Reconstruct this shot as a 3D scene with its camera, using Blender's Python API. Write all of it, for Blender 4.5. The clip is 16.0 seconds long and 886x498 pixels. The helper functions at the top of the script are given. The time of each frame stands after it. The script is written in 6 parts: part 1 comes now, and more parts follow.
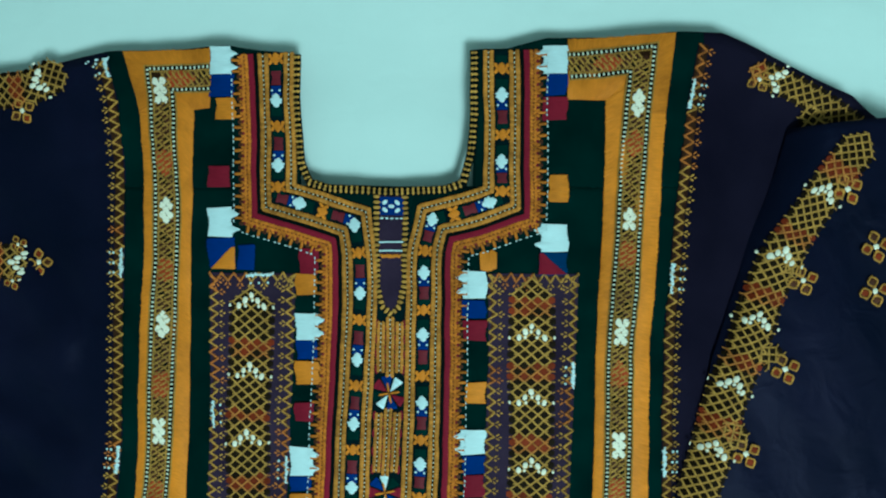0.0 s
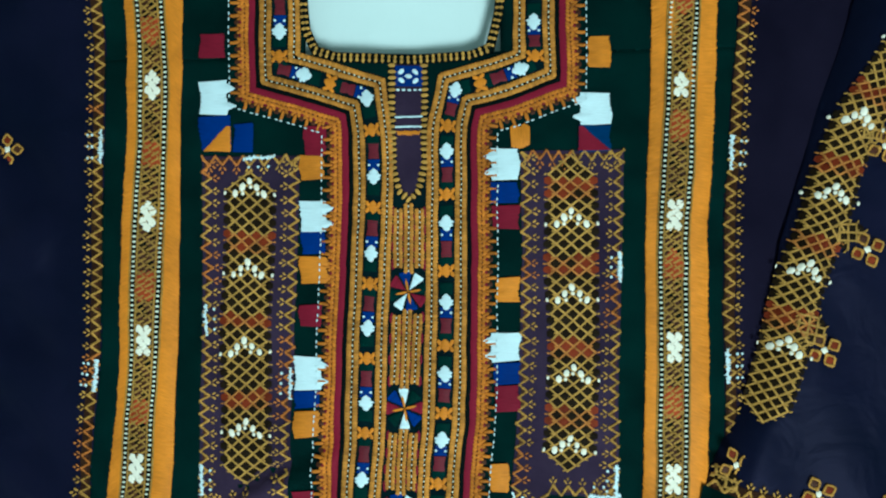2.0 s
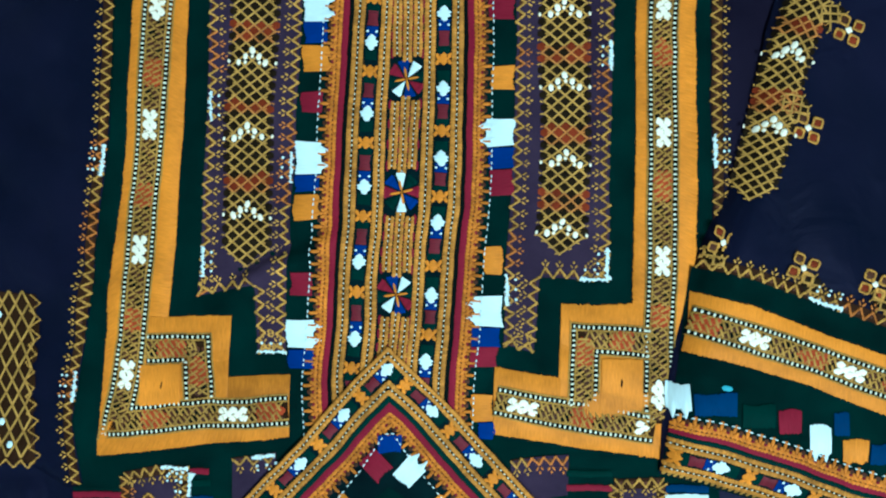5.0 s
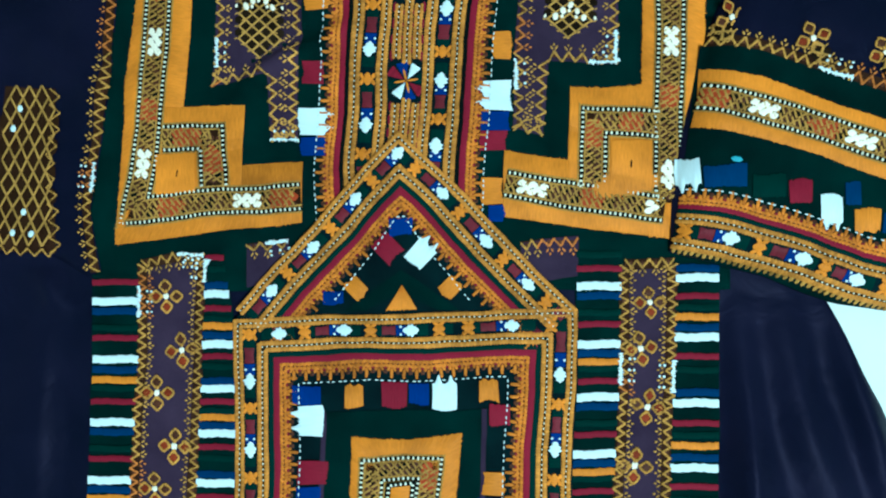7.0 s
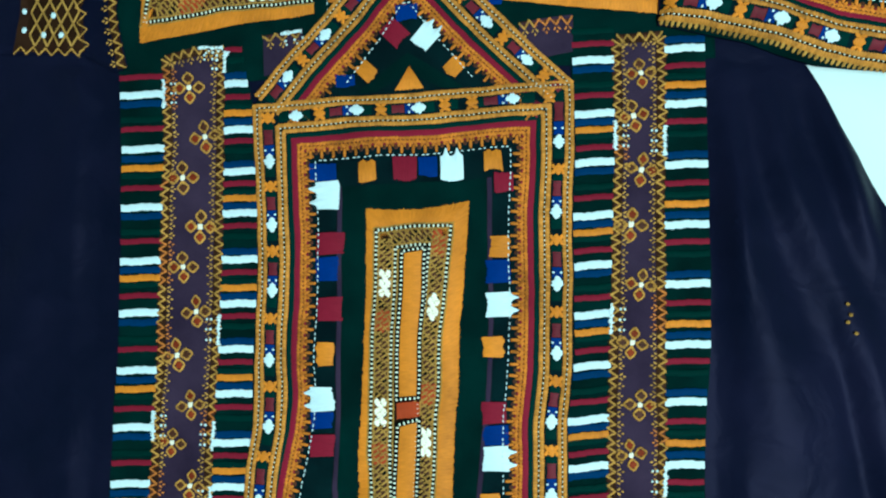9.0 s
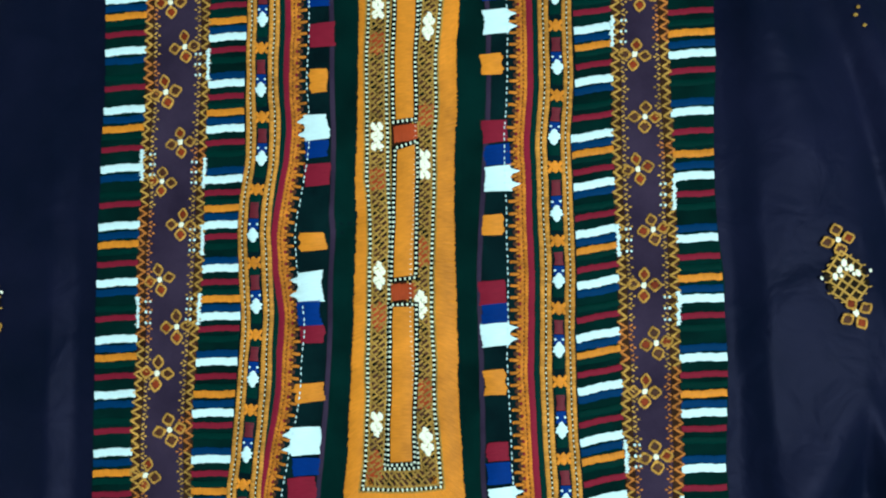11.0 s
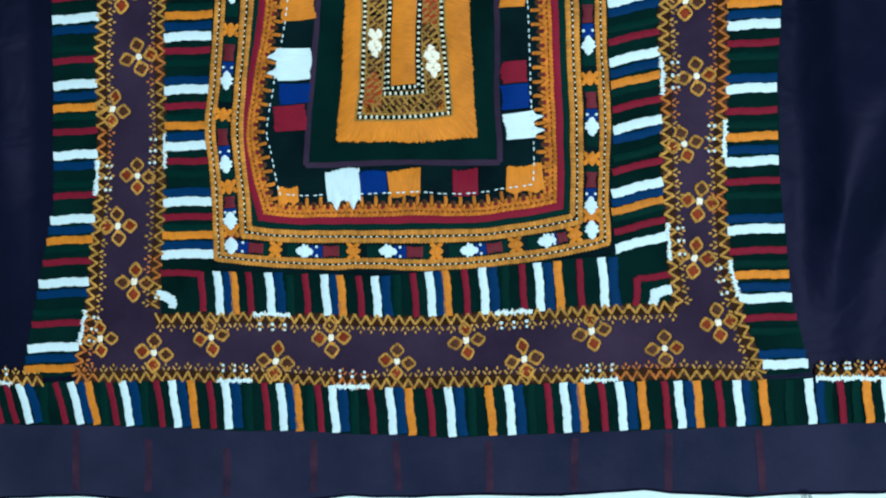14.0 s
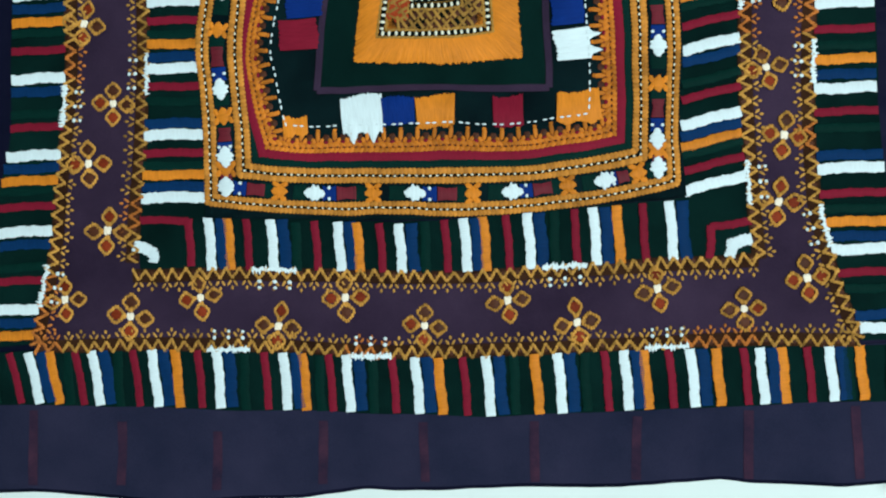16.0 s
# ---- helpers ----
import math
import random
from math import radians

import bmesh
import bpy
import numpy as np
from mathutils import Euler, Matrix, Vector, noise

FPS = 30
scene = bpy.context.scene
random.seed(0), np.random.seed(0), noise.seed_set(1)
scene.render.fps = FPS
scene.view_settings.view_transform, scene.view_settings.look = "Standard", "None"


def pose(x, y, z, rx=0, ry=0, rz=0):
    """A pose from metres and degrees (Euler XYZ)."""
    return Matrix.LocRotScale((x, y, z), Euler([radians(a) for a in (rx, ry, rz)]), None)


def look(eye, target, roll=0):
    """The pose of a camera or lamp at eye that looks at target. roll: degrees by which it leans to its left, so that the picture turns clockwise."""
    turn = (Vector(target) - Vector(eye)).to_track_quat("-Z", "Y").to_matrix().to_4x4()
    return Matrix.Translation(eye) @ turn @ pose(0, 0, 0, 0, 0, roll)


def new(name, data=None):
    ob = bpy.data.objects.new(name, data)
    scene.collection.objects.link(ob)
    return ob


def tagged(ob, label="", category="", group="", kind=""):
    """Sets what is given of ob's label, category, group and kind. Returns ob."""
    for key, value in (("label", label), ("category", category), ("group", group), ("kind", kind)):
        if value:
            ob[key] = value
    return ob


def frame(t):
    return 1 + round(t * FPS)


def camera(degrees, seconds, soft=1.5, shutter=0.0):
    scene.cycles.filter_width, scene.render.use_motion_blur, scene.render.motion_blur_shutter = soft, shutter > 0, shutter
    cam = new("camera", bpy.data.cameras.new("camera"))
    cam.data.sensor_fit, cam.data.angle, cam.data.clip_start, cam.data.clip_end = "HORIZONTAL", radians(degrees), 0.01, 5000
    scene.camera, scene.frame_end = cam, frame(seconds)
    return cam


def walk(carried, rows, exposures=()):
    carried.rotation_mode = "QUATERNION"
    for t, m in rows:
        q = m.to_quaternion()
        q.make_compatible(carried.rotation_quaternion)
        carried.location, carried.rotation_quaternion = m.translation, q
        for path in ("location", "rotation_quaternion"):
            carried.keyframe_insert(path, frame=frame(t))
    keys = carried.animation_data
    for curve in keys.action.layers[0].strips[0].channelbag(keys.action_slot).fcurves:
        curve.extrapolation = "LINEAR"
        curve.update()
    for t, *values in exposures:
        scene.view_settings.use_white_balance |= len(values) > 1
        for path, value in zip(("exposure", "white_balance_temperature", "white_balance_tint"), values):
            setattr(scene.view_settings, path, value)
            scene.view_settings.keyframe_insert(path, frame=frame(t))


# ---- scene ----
# Camera: a slow pass over the laid-out dress, from the neck to the hem.
cam = camera(62, 16.0, soft=2.1)
PATH = [
    (0, 0.0719, 0.3380, 0.5682, -3.54, 1.80, 0.10),
    (0.5, 0.0619, 0.3275, 0.5673, -4.19, 1.30, 0.04),
    (1, 0.0619, 0.2908, 0.5406, -2.36, 1.46, 0.30),
    (1.5, 0.0541, 0.2592, 0.5128, -1.96, 1.14, 0.60),
    (2, 0.0522, 0.2289, 0.5007, -1.20, 1.82, -0.67),
    (2.5, 0.0615, 0.2023, 0.5020, -0.70, 2.23, -0.30),
    (3, 0.0674, 0.1832, 0.4964, 0.26, 2.73, 0.18),
    (3.2, 0.0700, 0.1725, 0.5045, -0.04, 2.83, 0.41),
    (5.3, 0.0537, 0.0366, 0.5172, 1.26, 1.81, -0.21),
    (5.5, 0.0553, 0.0197, 0.5178, 1.38, 2.45, -0.39),
    (6, 0.0517, -0.0076, 0.5245, 0.85, 2.27, -0.32),
    (6.5, 0.0541, -0.0492, 0.5176, 1.48, 2.53, -0.46),
    (7, 0.0612, -0.0906, 0.5193, 1.04, 3.41, -0.32),
    (7.5, 0.0667, -0.1191, 0.5246, 0.13, 4.29, -0.40),
    (8, 0.0700, -0.1624, 0.5571, -0.09, 3.79, -1.40),
    (8.2, 0.0673, -0.1766, 0.5602, -0.00, 3.09, -1.12),
    (10.3, 0.0460, -0.4146, 0.5321, 3.20, 4.44, -3.57),
    (10.5, 0.0447, -0.4330, 0.5308, 3.06, 3.30, -3.53),
    (11, 0.0433, -0.4784, 0.5269, 3.10, 3.39, -3.58),
    (11.5, 0.0401, -0.5332, 0.5149, 3.74, 3.65, -3.18),
    (12, 0.0361, -0.5688, 0.5067, 2.31, 4.07, -4.32),
    (12.5, 0.0261, -0.6119, 0.4871, 2.59, 4.48, -4.42),
    (13, 0.0264, -0.6491, 0.4728, 1.88, 4.59, -3.46),
    (13.5, 0.0227, -0.6722, 0.4626, -0.09, 3.60, -3.62),
    (14, 0.0239, -0.6884, 0.4562, -1.29, 3.69, -3.25),
    (14.5, 0.0183, -0.7061, 0.4426, -0.78, 3.41, -3.59),
    (15, 0.0078, -0.7083, 0.4124, -0.78, 4.33, -2.96),
    (15.5, -0.0066, -0.7127, 0.3964, -1.40, 3.02, -3.43),
    (16, -0.0132, -0.7267, 0.3846, 0.01, 2.06, -3.04),
]
EXPOSURES = [(0.0, -0.20, 5750, -10), (1.5, 0.0, 6050, 2), (2.5, 0.12, 6000, 6), (5.5, 0.32, 5650, 5), (8.0, 0.12, 5800, 1), (11.0, 0.06, 6300, 6), (12.5, -0.02, 6250, 12), (13.5, -0.10, 6100, 16), (16.0, -0.18, 6950, 24)]
walk(cam, [(t, pose(x, y, z, rx, ry, rz)) for t, x, y, z, rx, ry, rz in PATH], EXPOSURES)

# Light: a dim room and one ceiling panel.
world = bpy.data.worlds.new("room_air")
world.use_nodes = True
world.node_tree.nodes["Background"].inputs[0].default_value = (0.75, 1.0, 0.98, 1)
world.node_tree.nodes["Background"].inputs[1].default_value = 0.25
scene.world = world


def area_lamp(name, eye, target, sx, sy, watts, colour):
    data = bpy.data.lights.new(name, "AREA")
    data.shape, data.size, data.size_y, data.energy, data.color = "RECTANGLE", sx, sy, watts, colour
    ob = new(name, data)
    ob.matrix_world = look(eye, target)
    return ob


area_lamp("ceiling_panel_light", (0.62, -0.85, 1.95), (0.0, -0.25, 0), 0.9, 0.5, 58, (0.80, 1.0, 1.0))

MM = 0.001


# ---- materials ----
def nodes_of(name):
    m = bpy.data.materials.new(name)
    m.use_nodes = True
    t = m.node_tree
    return m, t, t.nodes["Principled BSDF"]


def node(t, kind, **values):
    n = t.nodes.new(kind)
    for key, value in values.items():
        n.inputs[key.replace("_", " ")].default_value = value
    return n


def thread(name, colour, rough=0.55, vary=0.35, gloss=0.10):
    """Satin-stitched cotton or silk thread: strands along v of the UV map, tones that change from strand to strand."""
    m, t, p = nodes_of(name)
    uv = t.nodes.new("ShaderNodeUVMap")
    sep = t.nodes.new("ShaderNodeSeparateXYZ")
    t.links.new(uv.outputs[0], sep.inputs[0])
    comb = t.nodes.new("ShaderNodeCombineXYZ")
    su = node(t, "ShaderNodeMath"); su.operation = "MULTIPLY"; su.inputs[1].default_value = 1400
    sv = node(t, "ShaderNodeMath"); sv.operation = "MULTIPLY"; sv.inputs[1].default_value = 120
    t.links.new(sep.outputs[0], su.inputs[0]); t.links.new(sep.outputs[1], sv.inputs[0])
    t.links.new(su.outputs[0], comb.inputs[0]); t.links.new(sv.outputs[0], comb.inputs[1])
    strand = node(t, "ShaderNodeTexNoise", Scale=1.0, Detail=2.0, Roughness=0.6)
    t.links.new(comb.outputs[0], strand.inputs["Vector"])
    obj = t.nodes.new("ShaderNodeTexCoord")
    wear = node(t, "ShaderNodeTexNoise", Scale=55.0, Detail=4.0, Roughness=0.6)
    t.links.new(obj.outputs["Object"], wear.inputs["Vector"])
    info = t.nodes.new("ShaderNodeObjectInfo")
    geo = t.nodes.new("ShaderNodeNewGeometry")
    # broad tone noise, painted in for the soft shading of wrinkles
    fade = node(t, "ShaderNodeTexNoise", Scale=13.0, Detail=3.0, Roughness=0.65)
    t.links.new(obj.outputs["Object"], fade.inputs["Vector"])
    wear_and_shade = node(t, "ShaderNodeMath"); wear_and_shade.operation = "MULTIPLY_ADD"; wear_and_shade.inputs[1].default_value = 1.1
    t.links.new(fade.outputs[0], wear_and_shade.inputs[0]); t.links.new(wear.outputs[0], wear_and_shade.inputs[2])
    total = node(t, "ShaderNodeMath"); total.operation = "ADD"
    t.links.new(strand.outputs[0], total.inputs[0]); t.links.new(wear_and_shade.outputs[0], total.inputs[1])
    isl = node(t, "ShaderNodeMath"); isl.operation = "MULTIPLY_ADD"; isl.inputs[1].default_value = 0.5
    t.links.new(geo.outputs["Random Per Island"], isl.inputs[0]); t.links.new(total.outputs[0], isl.inputs[2])
    rnd = node(t, "ShaderNodeMath"); rnd.operation = "MULTIPLY_ADD"; rnd.inputs[1].default_value = 0.25
    t.links.new(info.outputs["Random"], rnd.inputs[0]); t.links.new(isl.outputs[0], rnd.inputs[2])
    ramp = t.nodes.new("ShaderNodeMapRange")
    ramp.inputs["From Min"].default_value, ramp.inputs["From Max"].default_value = 1.28, 2.55
    ramp.inputs["To Min"].default_value, ramp.inputs["To Max"].default_value = 1 - vary, 1 + vary * 0.6
    t.links.new(rnd.outputs[0], ramp.inputs["Value"])
    mix = t.nodes.new("ShaderNodeVectorMath"); mix.operation = "SCALE"
    mix.inputs[0].default_value = colour
    t.links.new(ramp.outputs[0], mix.inputs["Scale"])
    t.links.new(mix.outputs[0], p.inputs["Base Color"])
    bump = node(t, "ShaderNodeBump", Strength=0.5, Distance=0.0005)
    t.links.new(strand.outputs[0], bump.inputs["Height"])
    t.links.new(bump.outputs[0], p.inputs["Normal"])
    p.inputs["Roughness"].default_value = rough
    p.inputs["Specular IOR Level"].default_value = gloss
    return m


def cloth(name, colour, second, scale=9.0, weave=1500.0, rough=0.85, crease=0.0012, gloss=0.02, sheen=(1, 1, 1)):
    """Woven cotton: fine weave, soft creases and broad areas of a second tone."""
    m, t, p = nodes_of(name)
    obj = t.nodes.new("ShaderNodeTexCoord")
    fade = node(t, "ShaderNodeTexNoise", Scale=scale, Detail=5.0, Roughness=0.6)
    t.links.new(obj.outputs["Object"], fade.inputs["Vector"])
    fine = node(t, "ShaderNodeTexNoise", Scale=weave, Detail=1.0)
    t.links.new(obj.outputs["Object"], fine.inputs["Vector"])
    ramp = t.nodes.new("ShaderNodeValToRGB")
    ramp.color_ramp.elements[0].position, ramp.color_ramp.elements[1].position = 0.3, 0.72
    ramp.color_ramp.elements[0].color, ramp.color_ramp.elements[1].color = (*colour, 1), (*second, 1)
    add = node(t, "ShaderNodeMath"); add.operation = "MULTIPLY_ADD"; add.inputs[1].default_value = 0.25
    t.links.new(fine.outputs[0], add.inputs[0])
    sub = node(t, "ShaderNodeMath"); sub.operation = "SUBTRACT"; sub.inputs[1].default_value = 0.125
    t.links.new(fade.outputs[0], sub.inputs[0]); t.links.new(sub.outputs[0], add.inputs[2])
    t.links.new(add.outputs[0], ramp.inputs[0])
    t.links.new(ramp.outputs[0], p.inputs["Base Color"])
    crumple = node(t, "ShaderNodeTexNoise", Scale=28.0, Detail=3.0, Roughness=0.45, Distortion=0.6)
    t.links.new(obj.outputs["Object"], crumple.inputs["Vector"])
    b1 = node(t, "ShaderNodeBump", Strength=0.6, Distance=crease)
    t.links.new(crumple.outputs[0], b1.inputs["Height"])
    b2 = node(t, "ShaderNodeBump", Strength=0.35, Distance=0.0002)
    t.links.new(fine.outputs[0], b2.inputs["Height"]); t.links.new(b1.outputs[0], b2.inputs["Normal"])
    t.links.new(b2.outputs[0], p.inputs["Normal"])
    p.inputs["Roughness"].default_value = rough
    p.inputs["Specular IOR Level"].default_value = gloss
    p.inputs["Specular Tint"].default_value = (*sheen, 1)
    return m


OCHRE = thread("ochre_thread", (0.60, 0.190, 0.015), vary=0.52)
GOLD = thread("gold_brown_thread", (0.46, 0.238, 0.050), vary=0.7)
AMBER = thread("amber_thread", (0.47, 0.150, 0.030), vary=0.65)
OLIVE = thread("olive_thread", (0.34, 0.178, 0.036), vary=0.6)
CREAM_DULL = thread("dull_cream_thread", (0.66, 0.68, 0.56), vary=0.3)
MAROON_BROWN = thread("maroon_brown_thread", (0.060, 0.018, 0.008), vary=0.6)
WHITE = thread("cold_white_thread", (0.56, 0.70, 0.74), vary=0.2)
CREAM = thread("cream_thread", (0.80, 0.75, 0.62), vary=0.2)
BLUE = thread("blue_thread", (0.0010, 0.0230, 0.150), gloss=0.02)
MAROON = thread("maroon_thread", (0.180, 0.009, 0.024), gloss=0.03)
RED = thread("brick_red_thread", (0.34, 0.046, 0.014), vary=0.6, gloss=0.04)
GREEN = thread("bottle_green_thread", (0.0002, 0.0190, 0.0155), gloss=0.015)
NIGHT = thread("night_blue_thread", (0.0004, 0.0260, 0.0900), gloss=0.02)
DARK = thread("black_green_thread", (0.0018, 0.0048, 0.0045), gloss=0.01)
BROWN = thread("dark_brown_thread", (0.024, 0.0105, 0.005), gloss=0.01)
# The navy's large mottling is partly fold shading put into the colour.
NAVY = cloth("navy_cotton", (0.0009, 0.0027, 0.0092), (0.0060, 0.0066, 0.0210), scale=7.0, rough=0.44, gloss=0.055, crease=0.004, sheen=(0.50, 0.46, 0.80))
PLUM = cloth("plum_cotton", (0.017, 0.0105, 0.024), (0.039, 0.024, 0.048), scale=16, crease=0.002)
INDIGO = cloth("indigo_plum_cotton", (0.0042, 0.0036, 0.0105), (0.0110, 0.0086, 0.0215), scale=10)
FIELD = cloth("green_applique_cotton", (0.0003, 0.0066, 0.0062), (0.0008, 0.0165, 0.0145), scale=22)
DARKFIELD = cloth("dark_applique_cotton", (0.0008, 0.0045, 0.0062), (0.0020, 0.0130, 0.0150), scale=25)
SHEET = cloth("white_bed_sheet", (0.58, 0.71, 0.70), (0.65, 0.77, 0.76), scale=3.0, crease=0.002)
PLASTER = cloth("painted_plaster", (0.60, 0.66, 0.64), (0.68, 0.73, 0.71), scale=2.0, weave=300, crease=0.0005)


# ---- geometry helpers ----
# Creases pressed into the cloth: start and end in millimetres, width and depth in metres.
CREASES = [((-118, 40), (-48, 84), 0.007, 0.0065), ((-235, 70), (-200, 10), 0.010, 0.0045), ((-214, -48), (-208, -92), 0.009, 0.0032),
           ((-268, -92), (-238, -112), 0.009, 0.0040), ((-46, -402), (-66, -436), 0.010, 0.0055), ((-70, -640), (30, -652), 0.009, 0.0024),
           ((150, 452), (212, 300), 0.014, 0.0036), ((-180, 300), (-150, 150), 0.016, 0.0034), ((120, -60), (190, -30), 0.009, 0.0020),
           ((-140, -12), (-126, -60), 0.010, 0.0020), ((-320, 330), (-230, 250), 0.016, 0.0050), ((-330, 190), (-240, 150), 0.014, 0.0050),
           ((-300, 120), (-235, 60), 0.012, 0.0040), ((-90, -520), (-104, -640), 0.010, 0.0022)]


def swell(x, y):
    """Height of the cloth over the bed: soft unevenness, creases, and gathers in the loose sides of the skirt."""
    h = 0.0017 * noise.noise((x * 9, y * 9, 0.3)) + 0.0010 * noise.noise((x * 26, y * 26, 1.7))
    for (ax, ay), (bx, by), wide, deep in CREASES:
        ax, ay, bx, by = ax * MM, ay * MM, bx * MM, by * MM
        ux, uy = bx - ax, by - ay
        f = ((x - ax) * ux + (y - ay) * uy) / (ux * ux + uy * uy)
        if -0.2 < f < 1.2:
            d = ((x - ax) * uy - (y - ay) * ux) / math.hypot(ux, uy) + 0.004 * math.sin(f * 5)
            if abs(d) < 4 * wide:
                ends = max(0.0, math.sin(math.pi * (f + 0.2) / 1.4))
                h += deep * ends * (math.exp(-((d - wide) / wide) ** 2) - 0.8 * math.exp(-((d + wide * 0.5) / (wide * 0.7)) ** 2))
    if y < -0.085:
        side = max(0.0, x - (0.225 - 0.02 * min(1, -y))) if x > 0 else max(0.0, -x - 0.232 - 0.05 * min(1, -y * 1.1))
        fade = min(1.0, side / 0.018) * min(1.0, 0.08 + max(0.0, -0.115 - y) / 0.11)
        k = abs(x) - 0.22 * (-y - 0.085) * min(1.0, side / 0.08)
        fade *= (1.0 if x > 0 else 0.45) * min(1.0, max(0.1, (y + 0.78) / 0.16))
        gather = 0.0080 * (1 + math.sin(k * 170 + 5 * noise.noise((x * 4, y * 3, 4)))) * max(0.6, 1 - (-0.085 - y) / 0.5)
        h += fade * (gather + 0.012 * (0.6 + noise.noise((k * 42, y * 2.5, 9))) + 0.003 * noise.noise((x * 18, y * 14, 5)))
        h = max(h, -0.004)
    elif x < -0.225:
        f = min(1.0, (-0.225 - x) / 0.02)
        h += f * (0.0055 * noise.noise((x * 12, y * 16, 6)) + 0.003 * noise.noise((x * 30 + y * 20, y * 25, 8)))
    elif x > 0.25:
        h += min(1.0, (x - 0.25) / 0.02) * 0.004 * noise.noise((x * 20, y * 8, 2))
    return h


def drift(x, y):
    """How far hand stitching wanders from the drawn line."""
    return (0.0013 * noise.noise((x * 24, y * 24, 11)) + 0.00045 * noise.noise((x * 75, y * 75, 12)),
            0.0013 * noise.noise((x * 24, y * 24, 21)) + 0.00045 * noise.noise((x * 75, y * 75, 22)))


class Work:
    """Gathers faces with a UV in metres (u across the strands, v along them)."""

    def __init__(self, lift=0.0, height=swell):
        self.verts, self.faces, self.uvs, self.lift, self.height = [], [], [], lift, height

    def add(self, points, faces, uv=None):
        n = len(self.verts)
        for i, (x, y, z) in enumerate(points):
            dx, dy = drift(x, y) if self.height else (0.0, 0.0)
            self.verts.append((x + dx, y + dy, z + self.lift + (self.height(x, y) if self.height else 0.0)))
            self.uvs.append(uv[i] if uv else (x, y))
        self.faces += [tuple(n + k for k in f) for f in faces]

    def mesh(self, name, material, smooth=True):
        me = bpy.data.meshes.new(name)
        me.from_pydata(self.verts, [], self.faces)
        layer = me.uv_layers.new(name="UVMap")
        idx = np.empty(len(me.loops), dtype=np.int32)
        me.loops.foreach_get("vertex_index", idx)
        layer.data.foreach_set("uv", np.array(self.uvs, dtype=np.float32)[idx].ravel())
        me.polygons.foreach_set("use_smooth", [smooth] * len(me.polygons))
        me.materials.append(material)
        return me


STITCHES = {"lozenge_stitches", "knot_stitches", "ray_stitches", "dot_stitches", "whip_stitches", "blue_stitches", "teeth", "dark_knots", "knotted_braid", "running_stitch", "white_edge_stitches", "edge_thread", "crossing_threads",
            "gold_zigzag", "rust_zigzag", "net_filling", "rust_threads", "maroon_stitches", "chain_cord", "lattice_net", "cream_stitches", "chain_stitch_band"}


def depth(ob):
    return 0 if ob.parent is None else 1 + depth(ob.parent)


def part(name, work, material, parent, label="", smooth=True):
    while depth(parent) > 1:
        parent = parent.parent
    ob = new(name, work if isinstance(work, bpy.types.Mesh) else work.mesh(name, material, smooth))
    ob.parent = parent
    return tagged(ob, label, kind="stuff" if name in STITCHES else "")


def holder(name, parent, label=""):
    ob = new(name)
    ob.empty_display_size = 0.01
    ob.parent = parent
    return tagged(ob, label)


def path_of(points):
    return [Vector((x * MM, y * MM)) for x, y in points]


def smoothed(points, rounds=1):
    """Rounds a polyline a little, keeping its ends."""
    for _ in range(rounds):
        out = [points[0]]
        for a, b in zip(points, points[1:]):
            out += [a.lerp(b, 0.25), a.lerp(b, 0.75)]
        points = out + [points[-1]]
    return points


def eased(points):
    """Rounds the slight bends of a polyline and keeps its corners."""
    out = [points[0]]
    for a, p, b in zip(points, points[1:], points[2:]):
        u, v = p - a, b - p
        turn = abs(u.angle_signed(v)) if u.length > 1e-6 and v.length > 1e-6 else 0
        if 0.01 < turn < 0.6:
            e = min(u.length, v.length) * 0.3
            q, r = p - u.normalized() * e, p + v.normalized() * e
            out += [q, (q + r) * 0.25 + p * 0.5, r]
        else:
            out.append(p)
    return out + [points[-1]]


def lengths(points):
    out = [0.0]
    for a, b in zip(points, points[1:]):
        out.append(out[-1] + (b - a).length)
    return out


def along(points, s, table=None):
    """The place and heading at the length s of a polyline."""
    table = table or lengths(points)
    s = min(max(s, 0.0), table[-1])
    for i in range(len(points) - 1):
        if s <= table[i + 1] or i == len(points) - 2:
            d = points[i + 1] - points[i]
            f = (s - table[i]) / max(d.length, 1e-9)
            return points[i] + d * f, d.normalized()


def nearest(points, q):
    """The length along a polyline at which it passes q."""
    table, best = lengths(points), (1e9, 0)
    for i, (a, b) in enumerate(zip(points, points[1:])):
        d = b - a
        f = min(1, max(0, (q - a).dot(d) / max(d.length_squared, 1e-12)))
        best = min(best, ((a + d * f - q).length, table[i] + f * d.length))
    return best[1]


def crossing(a, b, c, d):
    """Where the lines a-b and c-d meet, or the middle between b and c."""
    u, v = b - a, d - c
    det = u.x * v.y - u.y * v.x
    if abs(det) < 1e-9:
        return (b + c) / 2
    return a + u * (((c - a).x * v.y - (c - a).y * v.x) / det)


